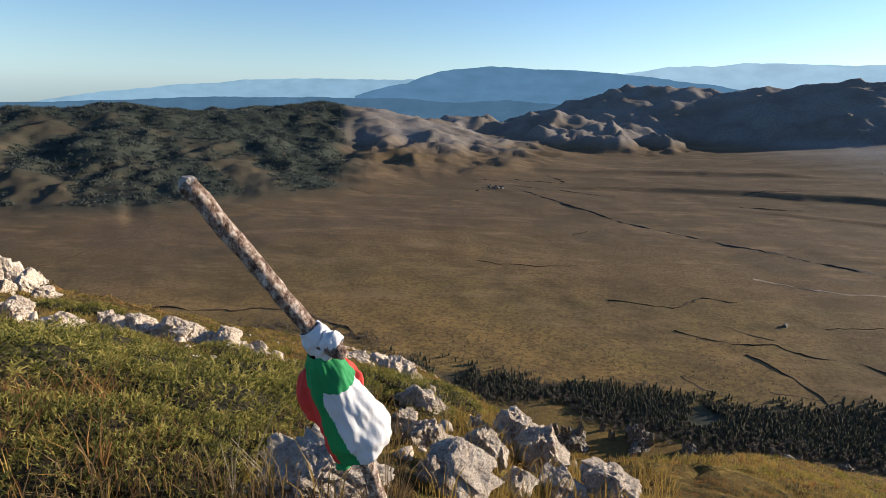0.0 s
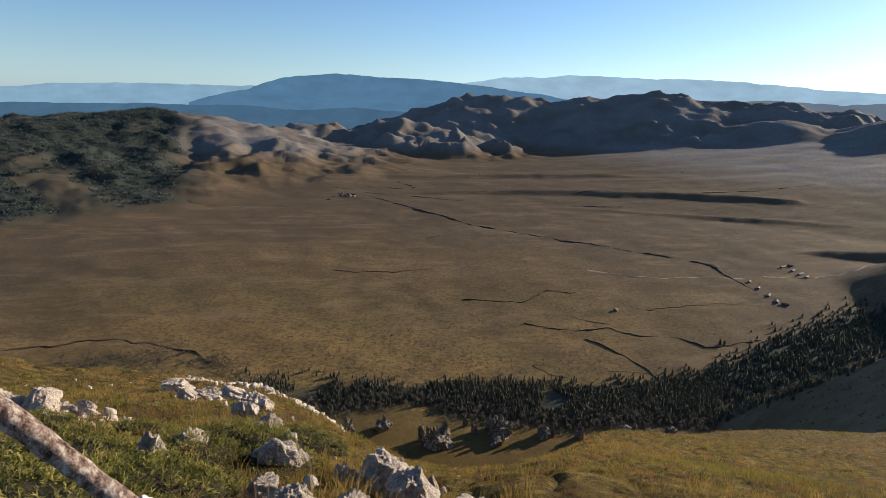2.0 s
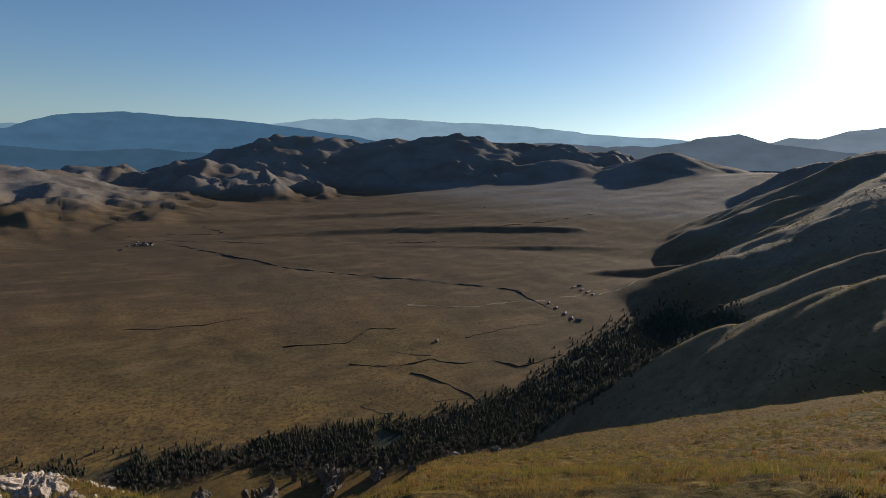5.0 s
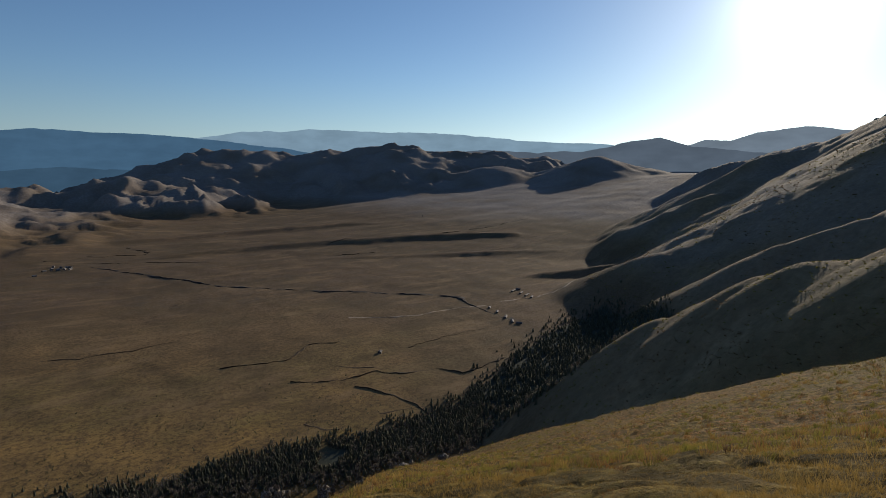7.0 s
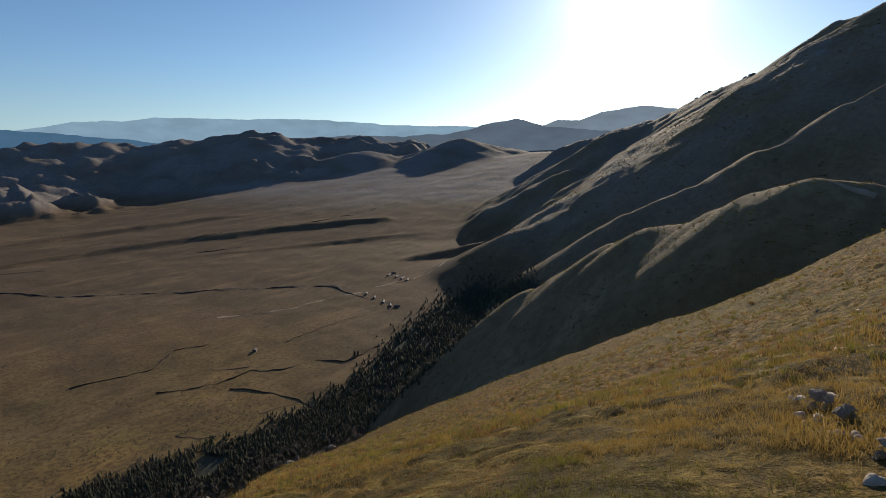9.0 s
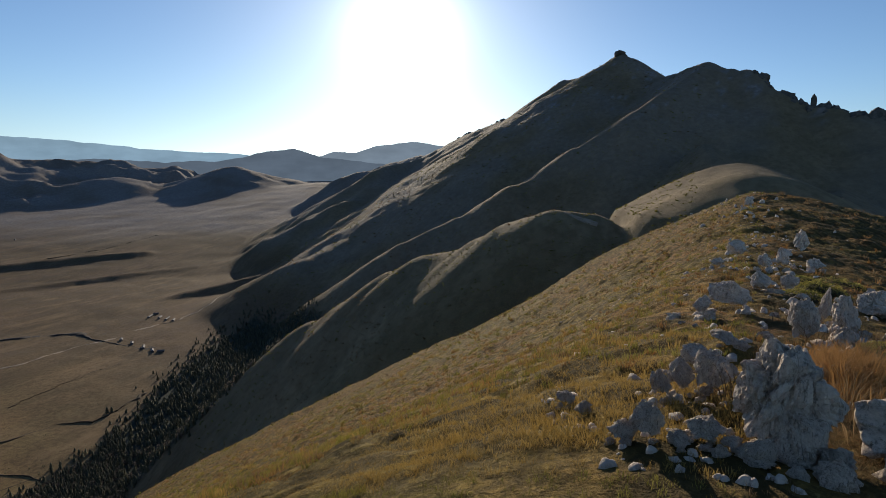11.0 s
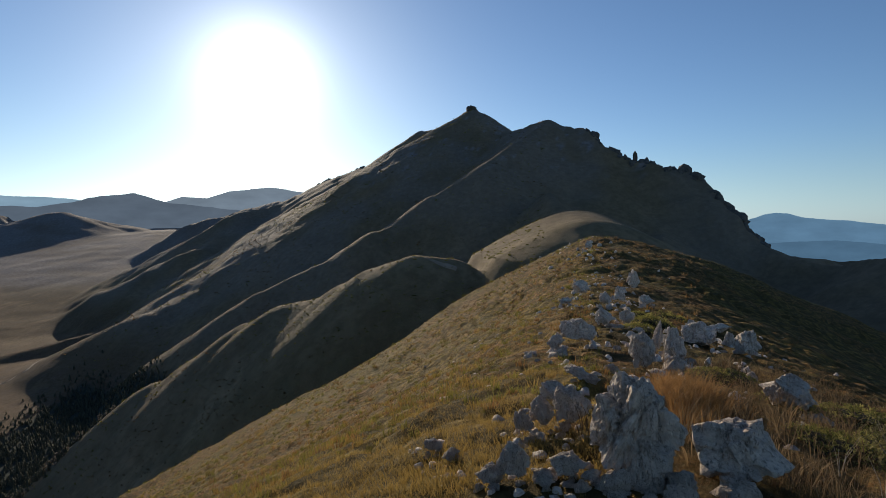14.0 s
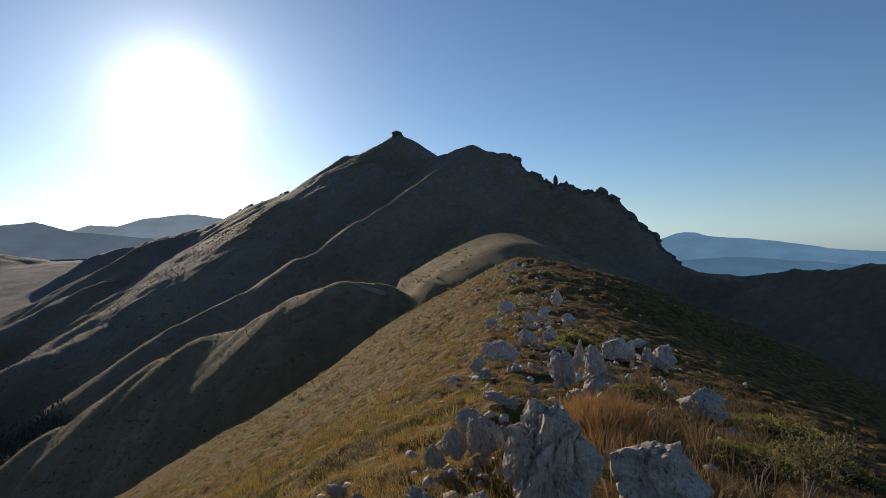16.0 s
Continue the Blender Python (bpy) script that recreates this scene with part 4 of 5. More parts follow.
for rows, label, group in ((CREST_ROCKS, "sharp limestone blade beside a larger crag", "crest rocks"), (FLANK_ROCKS, "dark limestone splinter on the grassy flank", "flank crags"),
                           (UPPER_CREST, "low limestone splinter on the upper crest", "upper crest rocks")):
    for az, top, broad, high in rows:
        r = ground_reach(az, top - high)
        half = 0.5 * r * math.tan(radians(broad))
        for _ in range(2 if rows is CREST_ROCKS else 3):
            s = half * crest_rng.uniform(0.25, 0.55)
            rock(az + crest_rng.gauss(0, 0.75) * broad, r + crest_rng.gauss(0.2, 0.7) * half, (s * 1.2, s * 0.7, s * crest_rng.uniform(0.5, 1.3)), label,
                 (crest_rng.gauss(0, 12), crest_rng.gauss(0, 12), az + crest_rng.uniform(-35, 35)), 0.3, None, group, small=True)


def mesh_arrays(me):
    v = np.zeros(len(me.vertices) * 3)
    me.vertices.foreach_get("co", v)
    f = np.zeros(len(me.polygons) * 3, int)
    me.polygons.foreach_get("vertices", f)
    return v.reshape(-1, 3), f.reshape(-1, 3), np.zeros(len(me.vertices))


STONE_SHAPES = []
for k in range(8):
    v, f, t = mesh_arrays(rock_mesh(170 + k, 2, 0.9, 6, 0.12))
    turn = Euler((0.5 * math.sin(3 * k), 0.6 * math.cos(5 * k), 0)).to_matrix()
    STONE_SHAPES.append((v @ np.array(turn).T, f, t))


def strew(name, spots, rng, mat, label, flat=(0.6, 1.3), sink=-0.1):
    """Many small stones lying in the ground, joined: spots of bearing, metres and size."""
    xy = np.array([at_polar(a, r) for a, r, _ in spots])
    z = height(xy[:, 0], xy[:, 1])
    shapes = [(v * np.array([1, 0.75, k]), f, t) for v, f, t in STONE_SHAPES for k in flat]
    v, f, t = scatter(shapes, [(x, y, h, s) for (x, y), h, (_, _, s) in zip(xy, z, spots)], rng, sink)
    tagged(big_mesh(name, v, f, mat, t), label, "stones", kind="stuff")


spots = []
for _ in range(170):
    r = 22 * (112 / 22) ** crest_rng.random()
    a = -103.5 + crest_rng.gauss(0, 1) * (4.5 if r < 40 else 2.6) + (2.0 if r > 70 else 0.0)
    spots.append((a, r, crest_rng.uniform(0.05, 0.18) * (r / 30) ** 0.5))
strew("crest_stones", spots, crest_rng, M_STONE, "grey limestone rocks scattered along the crest", (0.6, 1.2), 0.15)
strew("field_stones", [(crest_rng.uniform(-99, -86), 6 + 30 * crest_rng.random() ** 1.3, crest_rng.uniform(0.04, 0.13)) for _ in range(35)], crest_rng, M_STONE, "small grey stones in the grass", (0.4, 0.7), 0.3)
strew("field_stones", [(crest_rng.uniform(-20, 46), 3 + 22 * crest_rng.random() ** 1.3, crest_rng.uniform(0.02, 0.09)) for _ in range(130)], crest_rng, M_STONE, "small white stones in the grass of the brow")
rim = [(a, np.interp(-a, GULLY_SIDE, GULLY_EDGE) + 1 - abs(crest_rng.gauss(0, 4.5)), crest_rng.uniform(0.06, 0.27)) for a in [crest_rng.uniform(-7, 11) for _ in range(520)]]
strew("brow_rubble", rim, crest_rng, M_STONE, "pale limestone rubble along the rocky brow", (0.6, 1.0), 0.1)
strew("band_rubble", [(a, 9.6 - 1.6 * (40 - a) / 22 + crest_rng.gauss(0, 0.5), crest_rng.uniform(0.03, 0.12)) for a in [crest_rng.uniform(16, 41) for _ in range(150)]], crest_rng, M_STONE,
      "white limestone rubble between larger rocks", (0.6, 1.0), 0.1)
strew("field_stones", [(crest_rng.gauss(-112, 6), crest_rng.uniform(4, 22), crest_rng.uniform(0.03, 0.10)) for _ in range(120)], crest_rng, M_STONE, "small grey stones on the crest")

crag_rows = [(az, ground_reach(az, top - high), broad) for az, top, broad, high in CREST_ROCKS[4:] + FLANK_ROCKS + UPPER_CREST]
spots = []
for _ in range(260):
    az, r, broad = crag_rows[crest_rng.randrange(len(crag_rows))]
    spots.append((az + crest_rng.gauss(0, 0.8) * broad, max(3.2, r * (1 + crest_rng.gauss(0, 0.07))), crest_rng.uniform(0.004, 0.015) * r * (0.5 if r > 14 else 1.0)))
strew("crest_rubble", spots, crest_rng, M_STONE, "broken grey limestone rubble round the crest outcrops", (0.6, 1.1), 0.1)

# crags on the skyline of the mountain
M_CRAG = material("dark_crag", lambda n, l: (n_ramp(n, l, n_noise(n, l, n_coord(n, l), 0.15, 6, 0.7), [(0.3, (0.05, 0.045, 0.04)), (0.7, (0.17, 0.15, 0.125))]), n_noise(n, l, n_coord(n, l), 0.3, 6)), 0.95, 1.5)
spots = []
for _ in range(70):
    a = -103 - 15.5 * crest_rng.random()
    r = np.interp(-a, [102.9, 104.4, 107, 112.4, 114.7, 116.9, 118.7], [1150, 1130, 1100, 1050, 1000, 950, 900])
    spots.append((a, r - abs(crest_rng.gauss(0, 9)), crest_rng.uniform(7, 16)))
strew("skyline_crags", spots, crest_rng, M_CRAG, "dark crags along the mountain skyline", (0.6, 1.0), 0.55)
spots = []
for _ in range(30):
    a = -76 - 6.5 * crest_rng.random()
    spots.append((a, np.interp(-a, [75.1, 77.3, 81.6, 86.6], [2000, 1900, 1750, 1600]), crest_rng.uniform(6, 12)))
strew("ridge_crags", spots, crest_rng, M_CRAG, "dark crags along the long mountain ridge", (0.4, 0.8), 0.4)
CRAGS = []
for k in range(2):
    me = rock_mesh(190 + k, 3, 0.3, 9, 0.12)
    me.materials.clear()
    me.materials.append(M_CRAG)
    CRAGS.append(me)
for a, r, size, label in ((-107.5, 1100, (4.5, 5, 17), "slender rock tooth on the mountain skyline"), (-108.6, 1092, (8, 7, 9), "dark rock tooth beside a taller one"),
                          (-91.75, 1497, (17, 17, 12), "blunt rock knob on the summit")):
    x, y = at_polar(a, r)
    ob = new("crag", CRAGS[rock_count[0] % 2])
    rock_count[0] += 1
    base = height_at(x, y) + (0.1 if size[0] < 12 else -0.3) * size[2]
    ob.matrix_world = pose(x, y, base, 0, 6, 40 * size[0]) @ Matrix.Diagonal((*size, 1))
    tagged(ob, label, "crag")

M_MOSSY = material("mossy_limestone", lambda n, l: (n_mix(n, l, n_ramp(n, l, n_noise(n, l, n_coord(n, l), 3.5, 8, 0.72), [(0.42, (0.8, 0.8, 0.8)), (0.58, (0, 0, 0))]),
                                                          n_ramp(n, l, n_noise(n, l, n_coord(n, l), 7, 8, 0.72), [(0.35, (0.14, 0.12, 0.10)), (0.5, (0.30, 0.265, 0.23)), (0.68, (0.52, 0.47, 0.41))]),
                                                          (0.075, 0.062, 0.03)), n_noise(n, l, n_coord(n, l), 5, 8, 0.7)), 0.95, 1.5)
MOSSY = []
for k in range(7):
    MOSSY.append(rock_mesh(100 + k, 4, 0.7, 3 + k % 4, 0.16))
    MOSSY[-1].materials.clear()
    MOSSY[-1].materials.append(M_MOSSY)
# rock teeth on the meadow before the wood: bearing, metres, half breadth, height, spires
for a, r, half, high, spires in ((-15.4, 378, 13, 14, 6), (-5.0, 392, 9, 12, 4), (-9.0, 397, 8, 8, 3), (-22.6, 400, 12, 11, 7), (-21.9, 384, 7, 6, 1), (-27.2, 402, 7, 8, 4),
                                 (-31.0, 408, 4, 7, 2), (-19.3, 396, 2.5, 7, 2), (-18.4, 406, 2.5, 8, 1), (-35.5, 425, 11, 8, 5), (-40.0, 445, 6, 5, 2), (-1.5, 398, 6, 6, 2)):
    x, y = at_polar(a, r)
    rock(a, r, (half, half * 0.8, high * 0.75), "broad grey limestone crag on the meadow", (0, 0, crest_rng.uniform(0, 360)), 0.38, None, "valley rock teeth", pool=MOSSY)
    for k in range(spires):
        s = max(1.5, 0.28 * half) * crest_rng.uniform(0.6, 1.1)
        rock(a + crest_rng.gauss(0, 0.07) * half, r + crest_rng.gauss(0, 0.3) * half, (s, s, 0.62 * high * crest_rng.uniform(0.8, 1.35)), "grey limestone tooth above the wood",
             (crest_rng.uniform(-9, 9), crest_rng.uniform(-9, 9), crest_rng.uniform(0, 360)), 0.1, None, "valley rock teeth", pool=MOSSY)


# ---- grass, heath and juniper ----


def blade_tuft(rng, blades, tall, spread, lean=0.5, wide=0.006, bent_blades=True):
    """A tuft of tapering blades, bent where they are seen near by."""
    v, f, t = [], [], []
    for _ in range(blades):
        q, u = rng.uniform(0, 6.28), spread * math.sqrt(rng.random())
        x, y = u * math.cos(q), u * math.sin(q)
        d = rng.gauss(0, 0.5) + q
        h = tall * rng.uniform(0.45, 1.1) * (1.15 - 0.6 * u / spread)
        out = lean * h * rng.uniform(0.2, 1.0)
        s = rng.uniform(0, 6.28)
        wx, wy = wide * math.cos(s), wide * math.sin(s)
        k = len(v)
        # tone runs from dark foot to pale tip, painting the shade low in the turf
        b = rng.uniform(-0.12, 0.12)
        tip = (x + out * math.cos(d), y + out * math.sin(d), h * rng.uniform(0.8, 1.0))
        if bent_blades:
            mx, my = x + 0.35 * out * math.cos(d), y + 0.35 * out * math.sin(d)
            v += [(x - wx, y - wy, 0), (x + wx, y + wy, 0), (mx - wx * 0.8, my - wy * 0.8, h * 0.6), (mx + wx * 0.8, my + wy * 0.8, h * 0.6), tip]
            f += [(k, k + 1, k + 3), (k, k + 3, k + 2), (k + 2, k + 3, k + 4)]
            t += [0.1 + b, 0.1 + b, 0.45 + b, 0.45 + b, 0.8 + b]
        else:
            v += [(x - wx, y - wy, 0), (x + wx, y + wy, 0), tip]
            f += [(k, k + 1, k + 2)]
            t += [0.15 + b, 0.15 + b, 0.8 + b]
    return np.array(v), np.array(f), np.array(t)


GRASS = {
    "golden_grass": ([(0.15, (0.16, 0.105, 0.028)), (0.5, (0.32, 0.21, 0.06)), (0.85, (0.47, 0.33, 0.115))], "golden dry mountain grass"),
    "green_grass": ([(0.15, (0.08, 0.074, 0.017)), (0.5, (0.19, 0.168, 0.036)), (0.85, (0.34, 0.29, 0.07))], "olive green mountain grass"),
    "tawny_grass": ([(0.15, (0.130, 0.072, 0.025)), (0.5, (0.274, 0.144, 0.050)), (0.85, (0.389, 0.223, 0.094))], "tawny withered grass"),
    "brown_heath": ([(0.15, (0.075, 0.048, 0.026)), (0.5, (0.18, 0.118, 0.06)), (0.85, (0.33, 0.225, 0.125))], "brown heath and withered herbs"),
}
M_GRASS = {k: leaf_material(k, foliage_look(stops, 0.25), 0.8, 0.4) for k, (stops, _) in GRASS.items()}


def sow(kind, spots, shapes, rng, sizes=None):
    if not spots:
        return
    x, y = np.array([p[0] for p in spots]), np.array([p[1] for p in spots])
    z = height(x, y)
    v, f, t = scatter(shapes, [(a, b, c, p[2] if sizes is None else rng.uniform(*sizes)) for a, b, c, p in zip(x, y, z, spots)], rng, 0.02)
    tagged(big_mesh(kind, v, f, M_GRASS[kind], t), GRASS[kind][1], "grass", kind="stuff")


def polar_spots(rng, count, az, r0, r1, power=1.0):
    return [at_polar(rng.uniform(*az), r0 * (r1 / r0) ** (rng.random() ** power)) for _ in range(count)]


def kinds_at(x, y):
    """Which grass grows at each place: patches of several metres."""
    a = np.degrees(np.arctan2(-x, y))
    u, w = fbm(x, y, 9.0, 3, 81), fbm(x, y, 4.0, 3, 83)
    kind = np.where(u > np.where(a > -28, -0.3, 0.18), "golden_grass", "green_grass")
    kind = np.where(w > 0.6, np.where(u > 0, "tawny_grass", "brown_heath"), kind)
    return np.where(a < -104.5, np.where(w < 0.25, "brown_heath", "tawny_grass"), kind)


grass_rng = random.Random(21)
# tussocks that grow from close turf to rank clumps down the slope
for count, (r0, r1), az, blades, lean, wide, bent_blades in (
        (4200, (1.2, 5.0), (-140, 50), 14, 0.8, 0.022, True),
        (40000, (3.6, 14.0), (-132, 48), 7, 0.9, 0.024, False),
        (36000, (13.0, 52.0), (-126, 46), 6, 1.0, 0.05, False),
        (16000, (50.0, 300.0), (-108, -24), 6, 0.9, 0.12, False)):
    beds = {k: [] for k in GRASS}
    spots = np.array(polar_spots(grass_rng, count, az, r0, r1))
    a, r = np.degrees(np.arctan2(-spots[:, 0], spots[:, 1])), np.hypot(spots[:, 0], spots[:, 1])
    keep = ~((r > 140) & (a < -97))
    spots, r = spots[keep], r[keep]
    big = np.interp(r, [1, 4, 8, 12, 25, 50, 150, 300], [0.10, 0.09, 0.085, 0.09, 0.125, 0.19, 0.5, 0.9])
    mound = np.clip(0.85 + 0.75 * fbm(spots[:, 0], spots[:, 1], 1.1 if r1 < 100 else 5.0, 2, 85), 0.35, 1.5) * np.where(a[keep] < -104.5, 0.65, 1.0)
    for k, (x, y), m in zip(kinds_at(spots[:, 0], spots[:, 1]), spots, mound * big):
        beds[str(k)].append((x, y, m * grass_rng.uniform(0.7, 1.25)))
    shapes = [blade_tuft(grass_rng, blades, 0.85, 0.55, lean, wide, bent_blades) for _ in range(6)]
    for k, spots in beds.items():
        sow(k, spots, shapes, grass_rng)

# a bed of tall tawny grass between the boulders on the crest
bed = [at_polar(grass_rng.gauss(-111.5, 1.9), grass_rng.gauss(6.2, 0.45)) for _ in range(260)]
sow("tawny_grass", bed, [blade_tuft(grass_rng, 22, 0.34, 0.07, 0.8, 0.003) for _ in range(4)], grass_rng, (0.7, 1.3))
bed = [at_polar(grass_rng.uniform(-26, 0), grass_rng.uniform(2.2, 5.0)) for _ in range(150)] + [at_polar(grass_rng.uniform(5, 45), grass_rng.uniform(2.0, 7.5)) for _ in range(200)]
sow("golden_grass", bed, [blade_tuft(grass_rng, 14, 0.33, 0.06, 0.55, 0.0028) for _ in range(4)], grass_rng, (0.6, 1.3))

# low clumps of heath, herbs and rank grass that roughen the slopes
clumps = [blade_tuft(grass_rng, 24, 0.75, 0.42, 0.55, 0.03, False) for _ in range(6)]
for kind, count, az in (("brown_heath", 3600, (-114, 44)), ("green_grass", 4600, (-106, 44)), ("golden_grass", 2600, (-104, 44)), ("tawny_grass", 1800, (-114, 20))):
    spots = np.array(polar_spots(grass_rng, count, az, 6.0, 170.0, 0.8))
    near = np.hypot(spots[:, 0], spots[:, 1])
    thick = fbm(spots[:, 0], spots[:, 1], 6.0, 3, 91 + count % 7) > -0.25
    sow(kind, [(x, y, min(0.75, 0.12 + 0.0085 * d) * grass_rng.uniform(0.6, 1.35)) for (x, y), d, u in zip(spots, near, thick) if u], clumps, grass_rng)

# scrub and rank tussocks on the spurs of the mountain
scrub = np.array([at_polar(grass_rng.uniform(-99, -50), 300 * (1500 / 300) ** grass_rng.random()) for _ in range(9000)])
up = height(scrub[:, 0], scrub[:, 1]) > -222
pick = fbm(scrub[:, 0], scrub[:, 1], 60, 3, 87)
far_off = np.hypot(scrub[:, 0], scrub[:, 1]) / 400
tufts = [blade_tuft(grass_rng, 8, 0.8, 0.7, 1.4, 0.35, False) for _ in range(5)]
for kind, choose in (("green_grass", pick < 0.1), ("brown_heath", pick >= 0.1)):
    sow(kind, [(x, y, 0.5 + s * grass_rng.random()) for (x, y), u, s in zip(scrub, up & choose, far_off) if u], tufts, grass_rng)
bed = [at_polar(grass_rng.uniform(4, 46), 2.0 * 3.8 ** grass_rng.random()) for _ in range(180)] + [at_polar(grass_rng.gauss(-118, 6), grass_rng.uniform(4, 12)) for _ in range(400)]
sow("brown_heath", bed, [blade_tuft(grass_rng, 16, 0.34, 0.09, 0.7, 0.003) for _ in range(4)], grass_rng, (0.6, 1.25))
bed = [at_polar(grass_rng.gauss(38, 7), grass_rng.uniform(2.2, 3.6)) for _ in range(70)]
sow("tawny_grass", bed, [blade_tuft(grass_rng, 16, 0.4, 0.06, 0.7, 0.003) for _ in range(4)], grass_rng, (0.7, 1.2))

M_JUNIPER = leaf_material("juniper_needles", foliage_look([(0.15, (0.035, 0.04, 0.013)), (0.4, (0.11, 0.115, 0.032)), (0.6, (0.30, 0.265, 0.07)), (0.85, (0.62, 0.5, 0.17))], 1.5), 0.75, 0.45)
M_TWIG = material("dry_twig", lambda n, l: (n_ramp(n, l, n_noise(n, l, n_coord(n, l), 30, 4), [(0.3, (0.16, 0.12, 0.08)), (0.7, (0.42, 0.35, 0.26))]), None), 0.9)


def juniper_shape(rng, sprays):
    """Dense short sprays of needles over a low cushion one metre across."""
    v, f, t = [], [], []
    seed = rng.uniform(0, 40)
    for _ in range(sprays):
        q, u = rng.uniform(0, 6.28), math.sqrt(rng.random())
        lump = noise.noise(Vector((4.5 * u * math.cos(q) + seed, 4.5 * u * math.sin(q), 0)))
        z = 0.42 * (1 - u ** 2.2) * rng.uniform(0.7, 1.05) + 0.05 + 0.12 * lump
        p = Vector((u * math.cos(q), u * math.sin(q), z))
        d = Vector((0.6 * p.x + rng.gauss(0, 0.45), 0.6 * p.y + rng.gauss(0, 0.45), 0.75 + rng.gauss(0, 0.3))).normalized()
        # raised lumps paler, dips darker: light and shade put into the tone
        tone = min(0.75, max(0.05, 0.32 + 0.55 * lump + rng.uniform(-0.12, 0.2)))
        for _ in range(7):
            e = (d + Vector((rng.gauss(0, 0.5), rng.gauss(0, 0.5), rng.gauss(0, 0.4)))).normalized()
            w = e.cross(Vector((rng.gauss(0, 1), rng.gauss(0, 1), rng.gauss(0, 1)))).normalized() * 0.008
            o = p + d * rng.uniform(-0.03, 0.05)
            k = len(v)
            for s in (o - w, o + w, o + e * rng.uniform(0.03, 0.065)):
                v.append(tuple(s))
            f.append((k, k + 1, k + 2))
            t += [tone, tone, min(1, tone + 0.35)]
    return np.array(v), np.array(f), np.array(t)


def juniper_core(rng):
    bm = bmesh.new()
    bmesh.ops.create_icosphere(bm, subdivisions=3, radius=1.0)
    for p in bm.verts:
        c = p.co
        c *= 0.88 + 0.2 * noise.noise(c * 2.5 + Vector((rng.uniform(0, 9), 0, 0)))
        c.z = max(-0.1, c.z * 0.36)
    return bm


# near-black body below the needles, painting the shade inside the bush
M_CORE = material("juniper_inner_shade", lambda n, l: (n_ramp(n, l, n_noise(n, l, n_coord(n, l), 14, 5), [(0.3, (0.014, 0.013, 0.006)), (0.7, (0.06, 0.05, 0.022))]), n_noise(n, l, n_coord(n, l), 25, 4)), 0.95, 0.04)
juniper_rng = random.Random(31)
juniper_sets = []
for _ in range(3):
    v, f, t = juniper_shape(juniper_rng, 900)
    leaves = big_mesh("needles", v, f, M_JUNIPER, t)
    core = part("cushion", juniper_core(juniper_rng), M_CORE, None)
    juniper_sets.append((leaves.data, core.data))
    for o in (leaves, core):
        bpy.data.objects.remove(o)


def juniper(az, r, size, label="low dark green juniper cushion in the grass"):
    x, y = at_polar(az, r)
    top = new("juniper_bush")
    leaves, core = juniper_sets[juniper_rng.randrange(3)]
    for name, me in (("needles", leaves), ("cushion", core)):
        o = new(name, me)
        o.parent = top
    e = 0.5 * size
    sx, sy = height_at(x + e, y) - height_at(x - e, y), height_at(x, y + e) - height_at(x, y - e)
    top.matrix_world = pose(x, y, height_at(x, y) - 0.03 * size, math.degrees(math.atan2(sy, size)), -math.degrees(math.atan2(sx, size)), 0) @ pose(0, 0, 0, 0, 0, juniper_rng.uniform(0, 360)) @ Matrix.Diagonal((size, size * juniper_rng.uniform(0.7, 1.0), size * juniper_rng.uniform(0.6, 1.0), 1))
    return tagged(top, label, "bush", group="junipers")


for a, r, s in ((16, 4.0, 0.75), (24, 3.6, 0.8), (32, 3.8, 0.85), (40, 4.2, 0.9), (20, 5.2, 0.7), (28, 5.4, 0.75), (36, 5.8, 0.8), (12, 5.0, 0.6), (44, 5.6, 0.8), (34, 2.9, 0.55), (26, 2.7, 0.5), (42, 3.0, 0.6), (38, 2.6, 0.5), (30, 2.5, 0.45), (22, 2.9, 0.5), (18, 3.3, 0.55), (14, 4.4, 0.5), (46, 3.8, 0.7), (29, 4.5, 0.7), (37, 4.9, 0.7), (10, 4.3, 0.4),
                (8, 5.6, 0.55), (4, 5.4, 0.5), (1.5, 4.9, 0.5), (-1.0, 5.8, 0.5), (6, 6.6, 0.5), (15, 6.8, 0.5), (23, 7.0, 0.45), (31, 7.2, 0.45), (33, 14, 0.9), (36, 15, 0.8), (29, 16, 0.6),
                (-108.2, 15.5, 0.7), (-109.4, 18, 0.8), (-107.6, 21, 0.7), (-110.6, 22, 0.9), (-114.2, 9.2, 0.4), (-116.6, 9.6, 0.45), (-121.5, 8.5, 0.6), (-124, 6.0, 0.55), (-128, 7.0, 0.7), (-126, 9.0, 0.7)):
    juniper(a, r, s)


def tube(pts, radii, sides, rng=None, rough=0.0):
    """A tapering bent rod through the points."""
    v, f = [], []
    for i, p in enumerate(pts):
        d = (Vector(pts[min(i + 1, len(pts) - 1)]) - Vector(pts[max(i - 1, 0)])).normalized()
        a = d.orthogonal().normalized()
        if i:
            a = (last - d * last.dot(d)).normalized()
        last = a
        b = d.cross(a)
        for j in range(sides):
            q = 2 * math.pi * j / sides
            rr = radii[i] * (1 + (rng.uniform(-rough, rough) if rng else 0))
            v.append(tuple(Vector(p) + a * rr * math.cos(q) + b * rr * math.sin(q)))
    n = len(pts)
    for i in range(n - 1):
        for j in range(sides):
            k = (j + 1) % sides
            f.append((i * sides + j, i * sides + k, (i + 1) * sides + k, (i + 1) * sides + j))
    f.append(tuple(range(sides))[::-1])
    f.append(tuple((n - 1) * sides + j for j in range(sides)))
    return v, f


